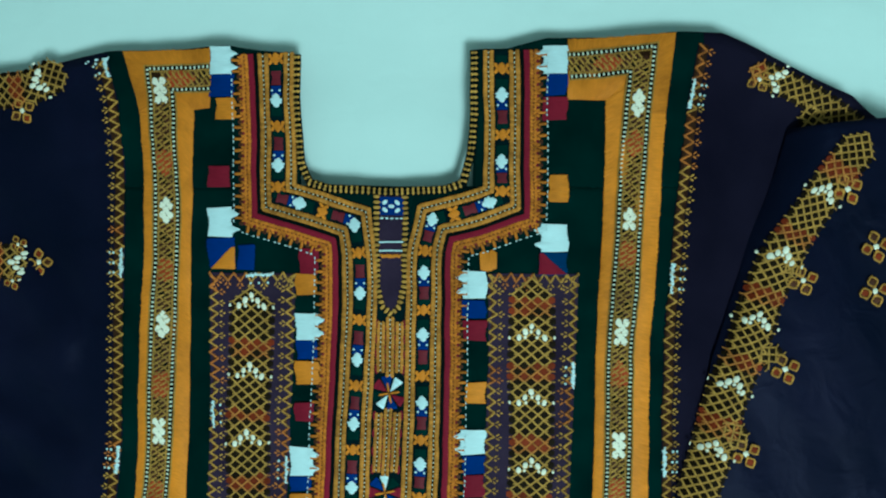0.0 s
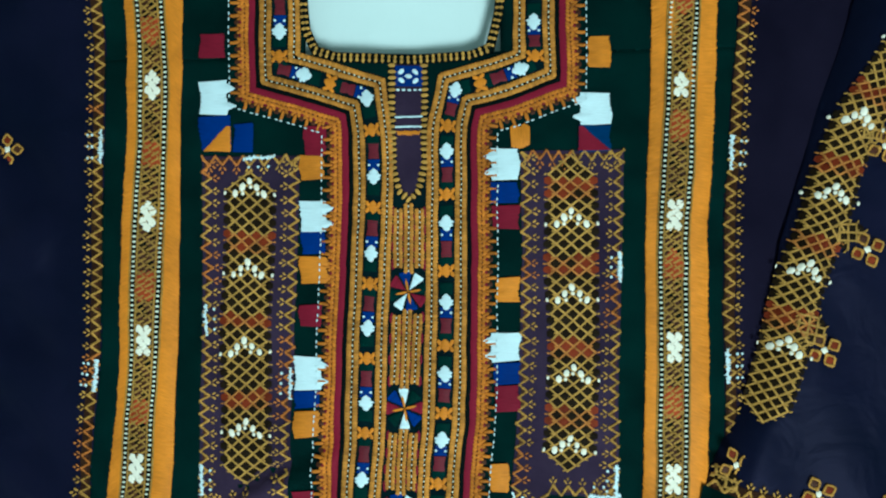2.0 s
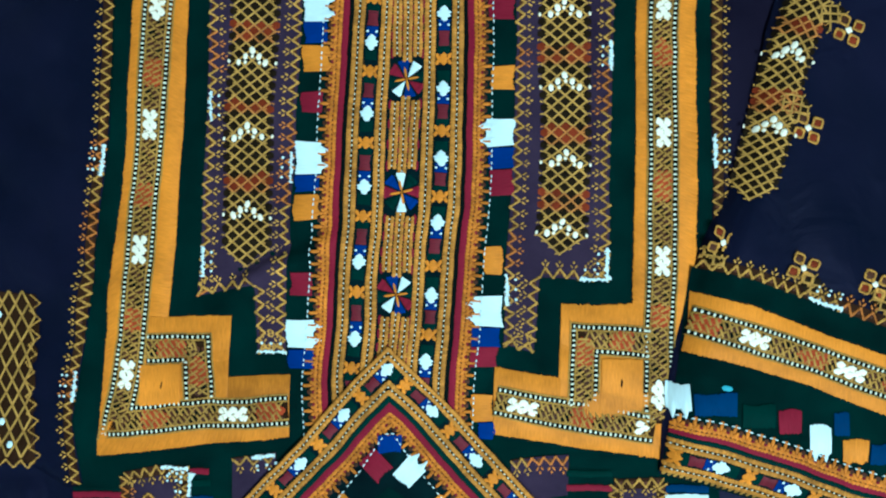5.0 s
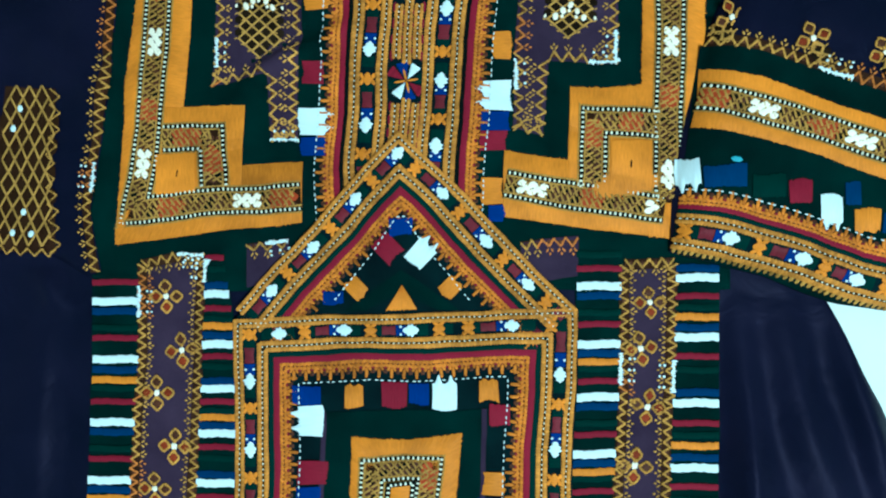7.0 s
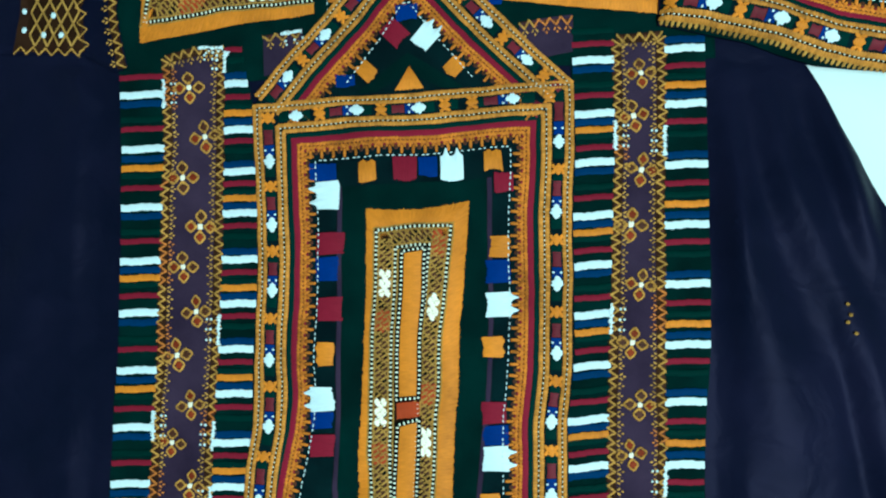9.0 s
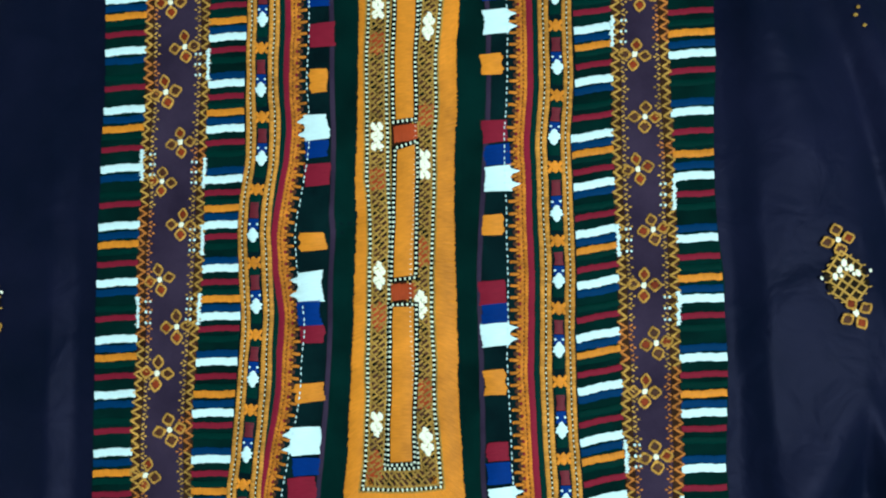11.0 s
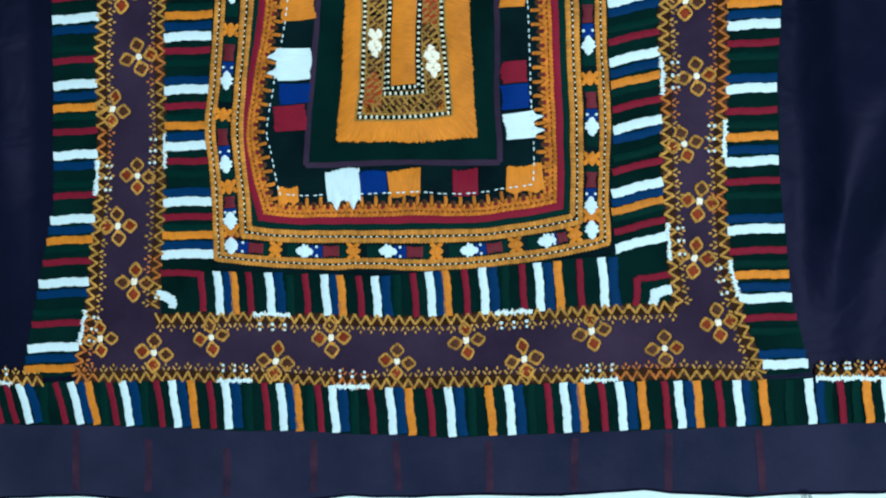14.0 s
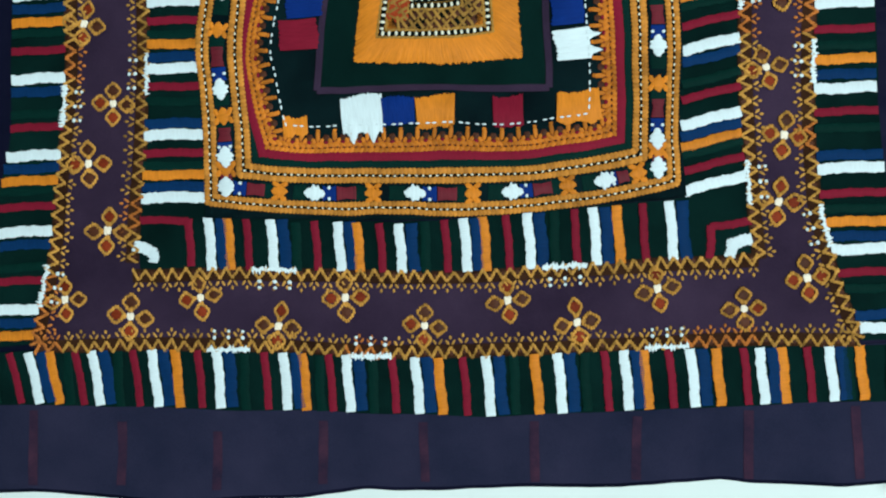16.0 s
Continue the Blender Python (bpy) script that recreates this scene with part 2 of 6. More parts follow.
def offset(points, d, clean=True):
    """The polyline shifted to its left by d, with mitred corners and no loops."""
    closed = (points[0] - points[-1]).length < 1e-6
    out = []
    for i, p in enumerate(points):
        last = points[i - 1] if i else points[-2] if closed else None
        after = points[i + 1] if i < len(points) - 1 else points[1] if closed else None
        a = (p - last).normalized() if last is not None else (after - p).normalized()
        b = (after - p).normalized() if after is not None else a
        na, nb = Vector((-a.y, a.x)), Vector((-b.y, b.x))
        m = (na + nb).normalized()
        out.append(p + m * d / max(0.5, m.dot(na)))
    kept = list(points)
    i = 1
    while clean and 1 <= i < len(out) - 2:
        if (out[i + 1] - out[i]).dot(kept[i + 1] - kept[i]) < 0:
            q = crossing(out[i - 1], out[i], out[i + 1], out[i + 2])
            k = crossing(kept[i - 1], kept[i], kept[i + 1], kept[i + 2])
            out[i : i + 2], kept[i : i + 2] = [q], [k]
            i = max(1, i - 1)
        else:
            i += 1
    return out


def even(points, n):
    table = lengths(points)
    return [along(points, table[-1] * i / (n - 1), table)[0] for i in range(n)]


def sheet(work, left, right, y0, y1, ny, nx, edge=0.0):
    """A cloth between two boundary functions of y."""
    pts = []
    for j in range(ny + 1):
        y = y0 + (y1 - y0) * j / ny
        a, b = left(y), right(y)
        for i in range(nx + 1):
            pts.append((a + (b - a) * i / nx, y, 0.0))
    w = nx + 1
    work.add(pts, [(j * w + i, (j + 1) * w + i, (j + 1) * w + i + 1, j * w + i + 1) if y1 < y0 else (j * w + i, j * w + i + 1, (j + 1) * w + i + 1, (j + 1) * w + i)
                   for j in range(ny) for i in range(nx)])


def loft(work, a, b, n, m=2, z=0.0, dome=0.0):
    """A cloth strip between two polylines."""
    pa, pb = even(a, n), even(b, n)
    pts = []
    for p, q in zip(pa, pb):
        for i in range(m + 1):
            f = i / m
            c = p.lerp(q, f)
            pts.append((c.x, c.y, z + dome * 4 * f * (1 - f)))
    w = m + 1
    work.add(pts, [(j * w + i, j * w + i + 1, (j + 1) * w + i + 1, (j + 1) * w + i) for j in range(n - 1) for i in range(m)])


def polygon(work, points, step=0.006):
    """A filled outline, cut on a grid so that it follows the cloth."""
    bm = bmesh.new()
    bm.faces.new([bm.verts.new((p.x, p.y, 0)) for p in points])
    xs, ys = [p.x for p in points], [p.y for p in points]
    for axis, lo, hi in ((0, min(xs), max(xs)), (1, min(ys), max(ys))):
        v = lo + step
        while v < hi:
            co, no = [0, 0, 0], [0, 0, 0]
            co[axis], no[axis] = v, 1
            bmesh.ops.bisect_plane(bm, geom=bm.verts[:] + bm.edges[:] + bm.faces[:], plane_co=co, plane_no=no)
            v += step
    bmesh.ops.triangulate(bm, faces=bm.faces[:])
    bm.normal_update()
    bm.verts.index_update()
    flip = sum(f.normal.z * f.calc_area() for f in bm.faces) < 0
    work.add([tuple(v.co) for v in bm.verts], [tuple(v.index for v in (reversed(f.verts) if flip else f.verts)) for f in bm.faces])
    bm.free()


def strand(work, p, q, width, z=0.0, h=0.0004):
    """One laid thread from p to q."""
    d = (q - p)
    if d.length < 1e-6:
        return
    n = Vector((-d.y, d.x)).normalized() * width / 2
    e = d.normalized() * min(0.0005, d.length * 0.25)
    pts, uv = [], []
    u0 = random.random()
    L = d.length
    for c, v, up in ((p, 0, 0), (p + e, 0.0005, 1), (q - e, L, 1), (q, L, 0)):
        for k in (-1, 0, 1):
            pts.append((c.x + n.x * k, c.y + n.y * k, z + (h if k == 0 and up else h * 0.45 if up else 0.0)))
            uv.append((u0 + k * width / 2, v))
    work.add(pts, [(3 * j + i + 1, 3 * j + i, 3 * j + i + 3, 3 * j + i + 4)
                   for j in range(3) for i in range(2)])


def laid(work, lines, z=0.0, h=0.0004):
    """Threads lying side by side: ridges and the furrows between them, from line to line."""
    pts, uv = [], []
    u = random.random()
    for k, (p, q) in enumerate(lines):
        d = q - p
        L = max(d.length, 1e-6)
        e = d / L * min(0.0005, L * 0.25)
        up = h if k % 2 else 0.25 * h
        for c, v, f in ((p, 0, 0), (p + e, 0.0005, 1), (p.lerp(q, 0.5), L / 2, 1), (q - e, L, 1), (q, L, 0)):
            pts.append((c.x, c.y, z + up * f))
            uv.append((u + k * 0.0006, v))
    n = len(lines)
    a, b = lines[0], lines[-1]
    cross = (a[1] - a[0]).x * (b[0] - a[0]).y - (a[1] - a[0]).y * (b[0] - a[0]).x
    if abs(cross) < 1e-12:
        cross = (a[1] - a[0]).x * (b[1] - a[0]).y - (a[1] - a[0]).y * (b[1] - a[0]).x
    quads = [(5 * i + j, 5 * i + j + 1, 5 * i + j + 6, 5 * i + j + 5) for i in range(n - 1) for j in range(4)]
    work.add(pts, quads if cross > 0 else [tuple(reversed(f)) for f in quads], uv)


def satin(work, a, b, pitch=0.001, z=0.0, jitter=0.0006, h=0.0004):
    """Threads laid side by side from the polyline a to the polyline b."""
    la, lb = lengths(a), lengths(b)
    n = max(2, int(max(la[-1], lb[-1]) / pitch))
    lines = []
    for i in range(2 * n + 1):
        f = i / (2 * n)
        p, q = along(a, f * la[-1], la)[0], along(b, f * lb[-1], lb)[0]
        d = (q - p).normalized()
        k = jitter if i % 2 else jitter * 0.5
        lines.append((p - d * (random.uniform(-k, k) - (0 if i % 2 else jitter * 0.5)), q + d * (random.uniform(-k, k) - (0 if i % 2 else jitter * 0.5))))
    laid(work, lines, z, h)


def bead(work, c, d, length, width, h, z=0.0):
    """A short raised stitch, rounded on all sides."""
    n = Vector((-d.y, d.x)) * width / 2
    a = d * length / 2
    ring = [c + a, c + a * 0.5 + n, c - a * 0.5 + n, c - a, c - a * 0.5 - n, c + a * 0.5 - n]
    tops = [c + a * 0.45, c - a * 0.45]
    u = random.random()
    work.add([(p.x, p.y, z) for p in ring] + [(p.x, p.y, z + h) for p in tops],
             [(0, 1, 6), (1, 2, 7, 6), (2, 3, 7), (3, 4, 7), (4, 5, 6, 7), (5, 0, 6)],
             [(u + n.length * k, v) for k, v in ((0, length), (1, length * 0.75), (1, length * 0.25), (0, 0), (-1, length * 0.25), (-1, length * 0.75), (0, length * 0.7), (0, length * 0.3))])


def chain(work, points, step=0.0022, width=0.0028, h=0.0011, z=0.0, lean=0.45):
    """A row of chain stitches along a path."""
    table = lengths(points)
    n = max(1, int(table[-1] / step))
    for i in range(n):
        c, d = along(points, (i + 0.5) * table[-1] / n, table)
        t = Vector((d.x - d.y * lean, d.y + d.x * lean)).normalized()
        bead(work, c, t, step * 1.55, width, h * random.uniform(0.85, 1.1), z)


def dots(work, points, step, length, width, h, z=0.0, phase=0.5, across=False):
    table = lengths(points)
    n = max(1, int(table[-1] / step))
    for i in range(n):
        c, d = along(points, (i + phase) * table[-1] / n, table)
        if across:
            d = Vector((-d.y, d.x))
        bead(work, c + Vector((random.uniform(-1, 1), random.uniform(-1, 1))) * 0.0001, d, length * random.uniform(0.85, 1.1), width, h, z)


def zigzag(work, points, pitch, amp, width=0.0011, z=0.0, h=0.0007, phase=0, side=0.0):
    table = lengths(points)
    n = max(2, int(table[-1] / (pitch / 2)))
    last = None
    for i in range(n + 1):
        c, d = along(points, i * table[-1] / n, table)
        q = c + Vector((-d.y, d.x)) * (side + (amp if (i + phase) % 2 else -amp) * random.uniform(0.88, 1.12))
        if last is not None:
            if width > 0.0011:
                stepped(work, last, q, Vector((-d.y, d.x)), 0.0011, 0.0023, z)
            else:
                strand(work, last, q, width, z, h)
        last = q


def stepped(work, p, q, up, width=0.0010, length=0.0021, z=0.0, h=0.0008):
    """A slanting line made of short upright stitches, each a step beside the last."""
    n = max(2, round((q - p).length / 0.0016))
    for i in range(n):
        c = p.lerp(q, (i + 0.5) / n)
        bead(work, c, (up + Vector((random.uniform(-0.12, 0.12), random.uniform(-0.12, 0.12)))).normalized(), length * random.uniform(0.75, 1.15), width * random.uniform(0.8, 1.1), h * random.uniform(0.8, 1.3), z)


def ribbon(work, points, width, z=0.0, dome=0.0003, step=0.004):
    n = max(2, int(lengths(points)[-1] / step))
    a, b = offset(points, -width / 2, False), offset(points, width / 2, False)
    marks = lengths(points)
    fr = sorted(set([i / n for i in range(n + 1)] + [m / marks[-1] for m in marks]))
    pts, uv = [], []
    for f in fr:
        i = max(k for k in range(len(marks)) if marks[k] / marks[-1] <= f + 1e-9)
        i = min(i, len(marks) - 2)
        g = (f * marks[-1] - marks[i]) / max(1e-9, marks[i + 1] - marks[i])
        p, q = a[i].lerp(a[i + 1], g), b[i].lerp(b[i + 1], g)
        for k in range(3):
            c = p.lerp(q, k / 2)
            pts.append((c.x, c.y, z + (dome if k == 1 else 0.0)))
            uv.append((f * marks[-1], k / 2 * width))
    work.add(pts, [(3 * j + i + 1, 3 * j + i, 3 * j + i + 3, 3 * j + i + 4) for j in range(len(fr) - 1) for i in range(2)], uv)


def curve_x(points):
    """x as a function of y through the given points."""
    pts = sorted((y * MM, x * MM) for x, y in points)
    ys, xs = [p[0] for p in pts], [p[1] for p in pts]
    return lambda y: float(np.interp(y, ys, xs))


def curve_y(points):
    pts = sorted((x * MM, y * MM) for x, y in points)
    xs, ys = [p[0] for p in pts], [p[1] for p in pts]
    return lambda x: float(np.interp(x, xs, ys))


def thick(ob, depth):
    m = ob.modifiers.new("thickness", "SOLIDIFY")
    m.thickness, m.offset = depth, -1
    return ob


# ---- the room and the bed ----
def box(name, x0, x1, y0, y1, z0, z1, material):
    bm = bmesh.new()
    bmesh.ops.create_cube(bm, size=1)
    for v in bm.verts:
        v.co = ((x0 + x1) / 2 + v.co.x * (x1 - x0), (y0 + y1) / 2 + v.co.y * (y1 - y0), (z0 + z1) / 2 + v.co.z * (z1 - z0))
    me = bpy.data.meshes.new(name)
    bm.to_mesh(me)
    bm.free()
    me.materials.append(material)
    return tagged(new(name, me), kind="structure")


for nm, dims in (("wall_north", (-2.0, 2.0, 2.0, 2.1, -0.5, 2.5)), ("wall_south", (-2.0, 2.0, -2.6, -2.5, -0.5, 2.5)),
                 ("wall_east", (2.0, 2.1, -2.6, 2.1, -0.5, 2.5)), ("wall_west", (-2.1, -2.0, -2.6, 2.1, -0.5, 2.5)),
                 ("ceiling", (-2.1, 2.1, -2.6, 2.1, 2.5, 2.6)), ("floor", (-2.1, 2.1, -2.6, 2.1, -0.6, -0.5))):
    box(nm, *dims, PLASTER)


def make_bed():
    """A mattress-sized bed, with the white sheet drawn over its top and sides."""
    w = Work(height=None)
    n, m = 90, 110
    pts = []
    for j in range(m + 1):
        for i in range(n + 1):
            x, y = -0.95 + 1.9 * i / n, -1.25 + 2.2 * j / m
            z = -0.0135 + 0.0016 * noise.noise((x * 5, y * 5, 7)) + 0.0012 * noise.noise((x * 13 + y * 5, y * 4, 2))
            if y > 0.42:
                z += 0.010 * min(1.0, (y - 0.42) / 0.05) * noise.noise((x * 7, y * 6, 4)) + 0.004 * math.exp(-((x - 0.36 + (y - 0.48) * 0.6) / 0.012) ** 2) - 0.003
            if i in (0, n) or j in (0, m):
                z = -0.49
            pts.append((x, y, z))
    w.add(pts, [(j * (n + 1) + i, j * (n + 1) + i + 1, (j + 1) * (n + 1) + i + 1, (j + 1) * (n + 1) + i) for j in range(m) for i in range(n)])
    ob = new("bed_sheet", w.mesh("bed_sheet", SHEET))
    return tagged(ob, "plain white cotton sheet drawn over a bed", "bed sheet")


make_bed()

# ---- the dress ----
dress = tagged(new("dress"), "navy cotton dress with ochre and white embroidery, spread on a bed", "dress")

ZIG_L = [(-208.6, 448.6), (-199.5, 407.5), (-196.7, 342.1), (-199.8, 275.6), (-203, 185.5), (-206.5, 138.9), (-214.2, 67.3), (-218.7, 7.7),
    (-224.1, -13.9), (-228, -50.2), (-221.6, -96.4)]
ZIG_R = [(249.7, 457.1), (242.3, 415.1), (235.4, 342.7), (228.6, 256), (227.4, 167.6), (228.5, 113.7)]
EDGE_LO = [(-225, -95.6), (-224.8, -152.9), (-227.4, -241), (-230, -307.1), (-236.2, -372.2), (-241.9, -455.7), (-249.3, -578.6), (-254.7, -656.2),
    (-269.8, -715.1), (-282.4, -763.8)]
EDGE_RO = [(221.8, -94.8), (220.1, -204.6), (216.6, -322.8), (211, -368.1), (207.5, -424.4), (208.4, -484.2), (206.7, -543), (199.9, -610.8),
    (198.7, -660.2), (202.5, -736.4), (211.1, -783.3)]
zig_l, zig_r = curve_x(ZIG_L), curve_x(ZIG_R)
shoulder = curve_y([(-440, 408), (-350, 428), (-289.9, 438.1), (-263, 441.5), (-218, 451.6), (-204.9, 454.2), (-156, 455.6), (-112, 458.8), (-90, 455.3), (-58, 451.3),
                    (77, 454.5), (103.6, 455.7), (133, 462.7), (188, 463.7), (230, 466.8), (264, 466.2), (289.6, 454.8), (336, 431.6), (366, 419), (381, 406.3), (520, 320)])


def top_cloth(name, material, left, right, low, label=""):
    """A piece of the upper dress from the shoulder line down to the low function, between two functions of y."""
    w = Work()
    n, m = 40, 60
    pts = []
    for i in range(n + 1):
        f = i / n
        xt = left(0.46) + (right(0.46) - left(0.46)) * f
        yt = shoulder(xt)
        for j in range(m + 1):
            g = j / m
            y = yt + (low(xt) - yt) * g
            pts.append((left(y) + (right(y) - left(y)) * f, y, 0.0))
    w.add(pts, [(i * (m + 1) + j, i * (m + 1) + j + 1, (i + 1) * (m + 1) + j + 1, (i + 1) * (m + 1) + j) for i in range(n) for j in range(m)])
    return thick(part(name, w, material, dress, label), 0.009)


seam = curve_y([(-420, -78), (-360, -80), (-310, -80), (-255, -81), (-219, -100), (-190, -90), (-155, -79), (-85, -75), (0, -75), (120, -80), (180, -85), (260, -85)])
NECK_HOLE_L, NECK_HOLE_R = -57.5, 77.2
left_edge = curve_x([(-420, 460), (-400, 200), (-385, 30), (-390, -80)])
top_cloth("sleeve", NAVY, left_edge, lambda y: zig_l(y) + 0.004, lambda x: seam(x), "navy cotton sleeve with lattice motifs, spread on the bed")
top_cloth("side_panel", INDIGO, lambda y: zig_r(y) - 0.004, curve_x([(420, 460), (400, 330), (330, 150), (290, -85)]), lambda x: -0.085, "plum cotton strip under the folded sleeve")
top_cloth("bodice_shoulder", FIELD, zig_l, lambda y: NECK_HOLE_L * MM, lambda x: 0.3505, "dark green cotton shoulder")
top_cloth("bodice_shoulder", FIELD, lambda y: NECK_HOLE_R * MM, zig_r, lambda x: 0.3505, "dark green cotton shoulder")
w = Work()
sheet(w, zig_l, zig_r, 0.3515, -0.11, 90, 80)
thick(part("bodice_front", w, FIELD, dress, "dark green cotton bodice front"), 0.009)

# the skirt
hem = curve_y([(-450, -850), (-295.5, -844.2), (-251.5, -843.9), (-187, -852), (-109, -852.8), (-73.8, -849.8), (-1.7, -852.5), (55.8, -853.8), (109.3, -852),
               (122.4, -854.1), (171.3, -859), (203.6, -859), (239, -858), (330, -862), (520, -860)])
skirt_l = curve_x([(-345, -75), (-360, -200), (-400, -450), (-440, -870)])
skirt_r = curve_x([(255, -75), (278, -90), (287, -106), (310, -158), (331, -201.5), (357, -248), (420, -400), (470, -870)])
w = Work(lift=-0.0012)
n, m = 230, 150
pts = []
for j in range(m + 1):
    for i in range(n + 1):
        f = i / n
        x0 = skirt_l(-0.075) + (skirt_r(-0.075) - skirt_l(-0.075)) * f
        xh = skirt_l(-0.85) + (skirt_r(-0.85) - skirt_l(-0.85)) * f
        y = -0.078 + (hem(xh) + 0.078) * j / m
        pts.append((skirt_l(y) + (skirt_r(y) - skirt_l(y)) * f, y, 0.0))
w.add(pts, [(j * (n + 1) + i, (j + 1) * (n + 1) + i, (j + 1) * (n + 1) + i + 1, j * (n + 1) + i + 1) for j in range(m) for i in range(n)])
thick(part("skirt", w, NAVY, dress, "navy cotton skirt, gathered at the waist"), 0.008)


# ---- bands of the neck and the pocket ----
def chain_band(parent, points, width=0.0075, z=0.0022, name="chain_stitch_band"):
    """Two rows of ochre chain stitch with a dotted dark line between them."""
    base, rows, light = Work(), Work(), Work()
    ribbon(base, points, width * 0.6, z - 0.0008)
    for k in (-1, 1):
        chain(rows, offset(points, k * width * 0.31), width=width * 0.46, z=z - 0.0006, lean=0.5 * k)
    dots(light, points, 0.0036, 0.0015, 0.0009, 0.0005, z + 0.0001)
    band = part(name, rows, GOLD_BAND, parent)
    part("ground", base, DARK, band)
    part("dot_stitches", light, CREAM_DULL, band)
    return band


GOLD_BAND = thread("ochre_chain_thread", (0.48, 0.190, 0.029), vary=0.65)


def diamond(work, c, d, length, width, z=0.0026, threads=9, ragged=0.0):
    n = Vector((-d.y, d.x))
    lines = []
    for i in range(2 * threads + 1):
        f = i / threads - 1
        half = width / 2 * (1 - abs(f)) ** 0.8 * (1 + (ragged if i // 2 % 2 else -ragged)) + 0.0004 + random.uniform(0, 0.0004)
        q = c + d * f * length / 2 + n * random.uniform(-1, 1) * ragged * 0.002
        lines.append((q - n * half, q + n * half))
    laid(work, lines, z, 0.0005)


def motif_band(parent, points, diamonds, width=0.0105, z=0.0016, name="motif_band", ochre_first=lambda c: True):
    """A dark band; between its white diamonds stand a maroon bar on a blue ground and an ochre cross on a green one."""
    base = Work()
    ribbon(base, points, width, z - 0.0004)
    band = part(name, base, DARKFIELD, parent)
    marks = sorted(nearest(points, q) for q in diamonds)
    table = lengths(points)
    gaps = [b - a for a, b in zip(marks, marks[1:])] or [0.05]
    usual = sorted(gaps)[len(gaps) // 2]
    marks_all = ([marks[0] - usual] if marks[0] > 0.02 else []) + marks + ([marks[-1] + usual] if table[-1] - marks[-1] > 0.02 else [])
    specks = Work()
    for s in marks:
        c, d = along(points, s, table)
        wh = Work()
        diamond(wh, c, d, 0.0112, width * 0.84, z + 0.0006, 8, 0.16)
        part("white_diamond", wh, WHITE, band)

    def block(s, length, fill, material, nm, waist=0.0, lift=0.0):
        c, d = along(points, s, table)
        n = Vector((-d.y, d.x))
        wk = Work()
        count = max(4, int(length / 0.0013))
        lines = []
        for i in range(2 * count + 1):
            f = i / count - 1
            e = width * fill / 2 * (1 - waist * (1 - abs(f))) * random.uniform(0.92, 1.05)
            q = c + d * f * length / 2
            lines.append((q - n * e, q + n * e))
        laid(wk, lines, z + lift, 0.0004)
        return part(nm, wk, material, band)

    for a, b in zip(marks_all, marks_all[1:]):
        g = b - a
        mid = along(points, min(max((a + b) / 2, 0), table[-1]), table)[0]
        flip = not ochre_first(mid)
        for f, kind in ((0.17, "green"), (0.40, "ochre"), (0.53, "green"), (0.67, "maroon"), (0.85, "blue")):
            s = b - g * f if flip else a + g * f
            if not 0.004 < s < table[-1] - 0.004:
                continue
            if kind == "green":
                block(s, g * 0.15, 0.86, GREEN, "green_block")
            elif kind == "blue":
                block(s, g * 0.14, 0.84, BLUE, "blue_block", 0.2)
                c, d = along(points, s, table)
                n = Vector((-d.y, d.x))
                for k in (-1, 1):
                    bead(specks, c + n * k * width * 0.30, n, 0.0020, 0.0016, 0.0008, z + 0.0004)
            elif kind == "maroon":
                block(s, g * 0.20, 0.76, MAROON_DARK, "maroon_bar", 0.22, 0.0002)
            else:
                c, d = along(points, s, table)
                n = Vector((-d.y, d.x))
                gold = Work()
                diamond(gold, c, d, 0.0088, width * 0.62, z + 0.0004, 7, 0.2)
                for k in (-1, 1):
                    for j in (-1, 1):
                        bead(gold, c + n * k * width * 0.40 + d * j * 0.0022, (d + n * k * j * 0.5).normalized(), 0.0046, 0.0024, 0.0007, z + 0.0003)
                part("ochre_lozenge", gold, OCHRE, band)
    part("dot_stitches", specks, WHITE, band)
    return band


def stripe_line(parent, points, width, material, name, z=0.0016):
    wk = Work()
    a, b = offset(points, -width / 2), offset(points, width / 2)
    satin(wk, a, b, 0.0013, z, 0.0004)
    return part(name, wk, material, parent)


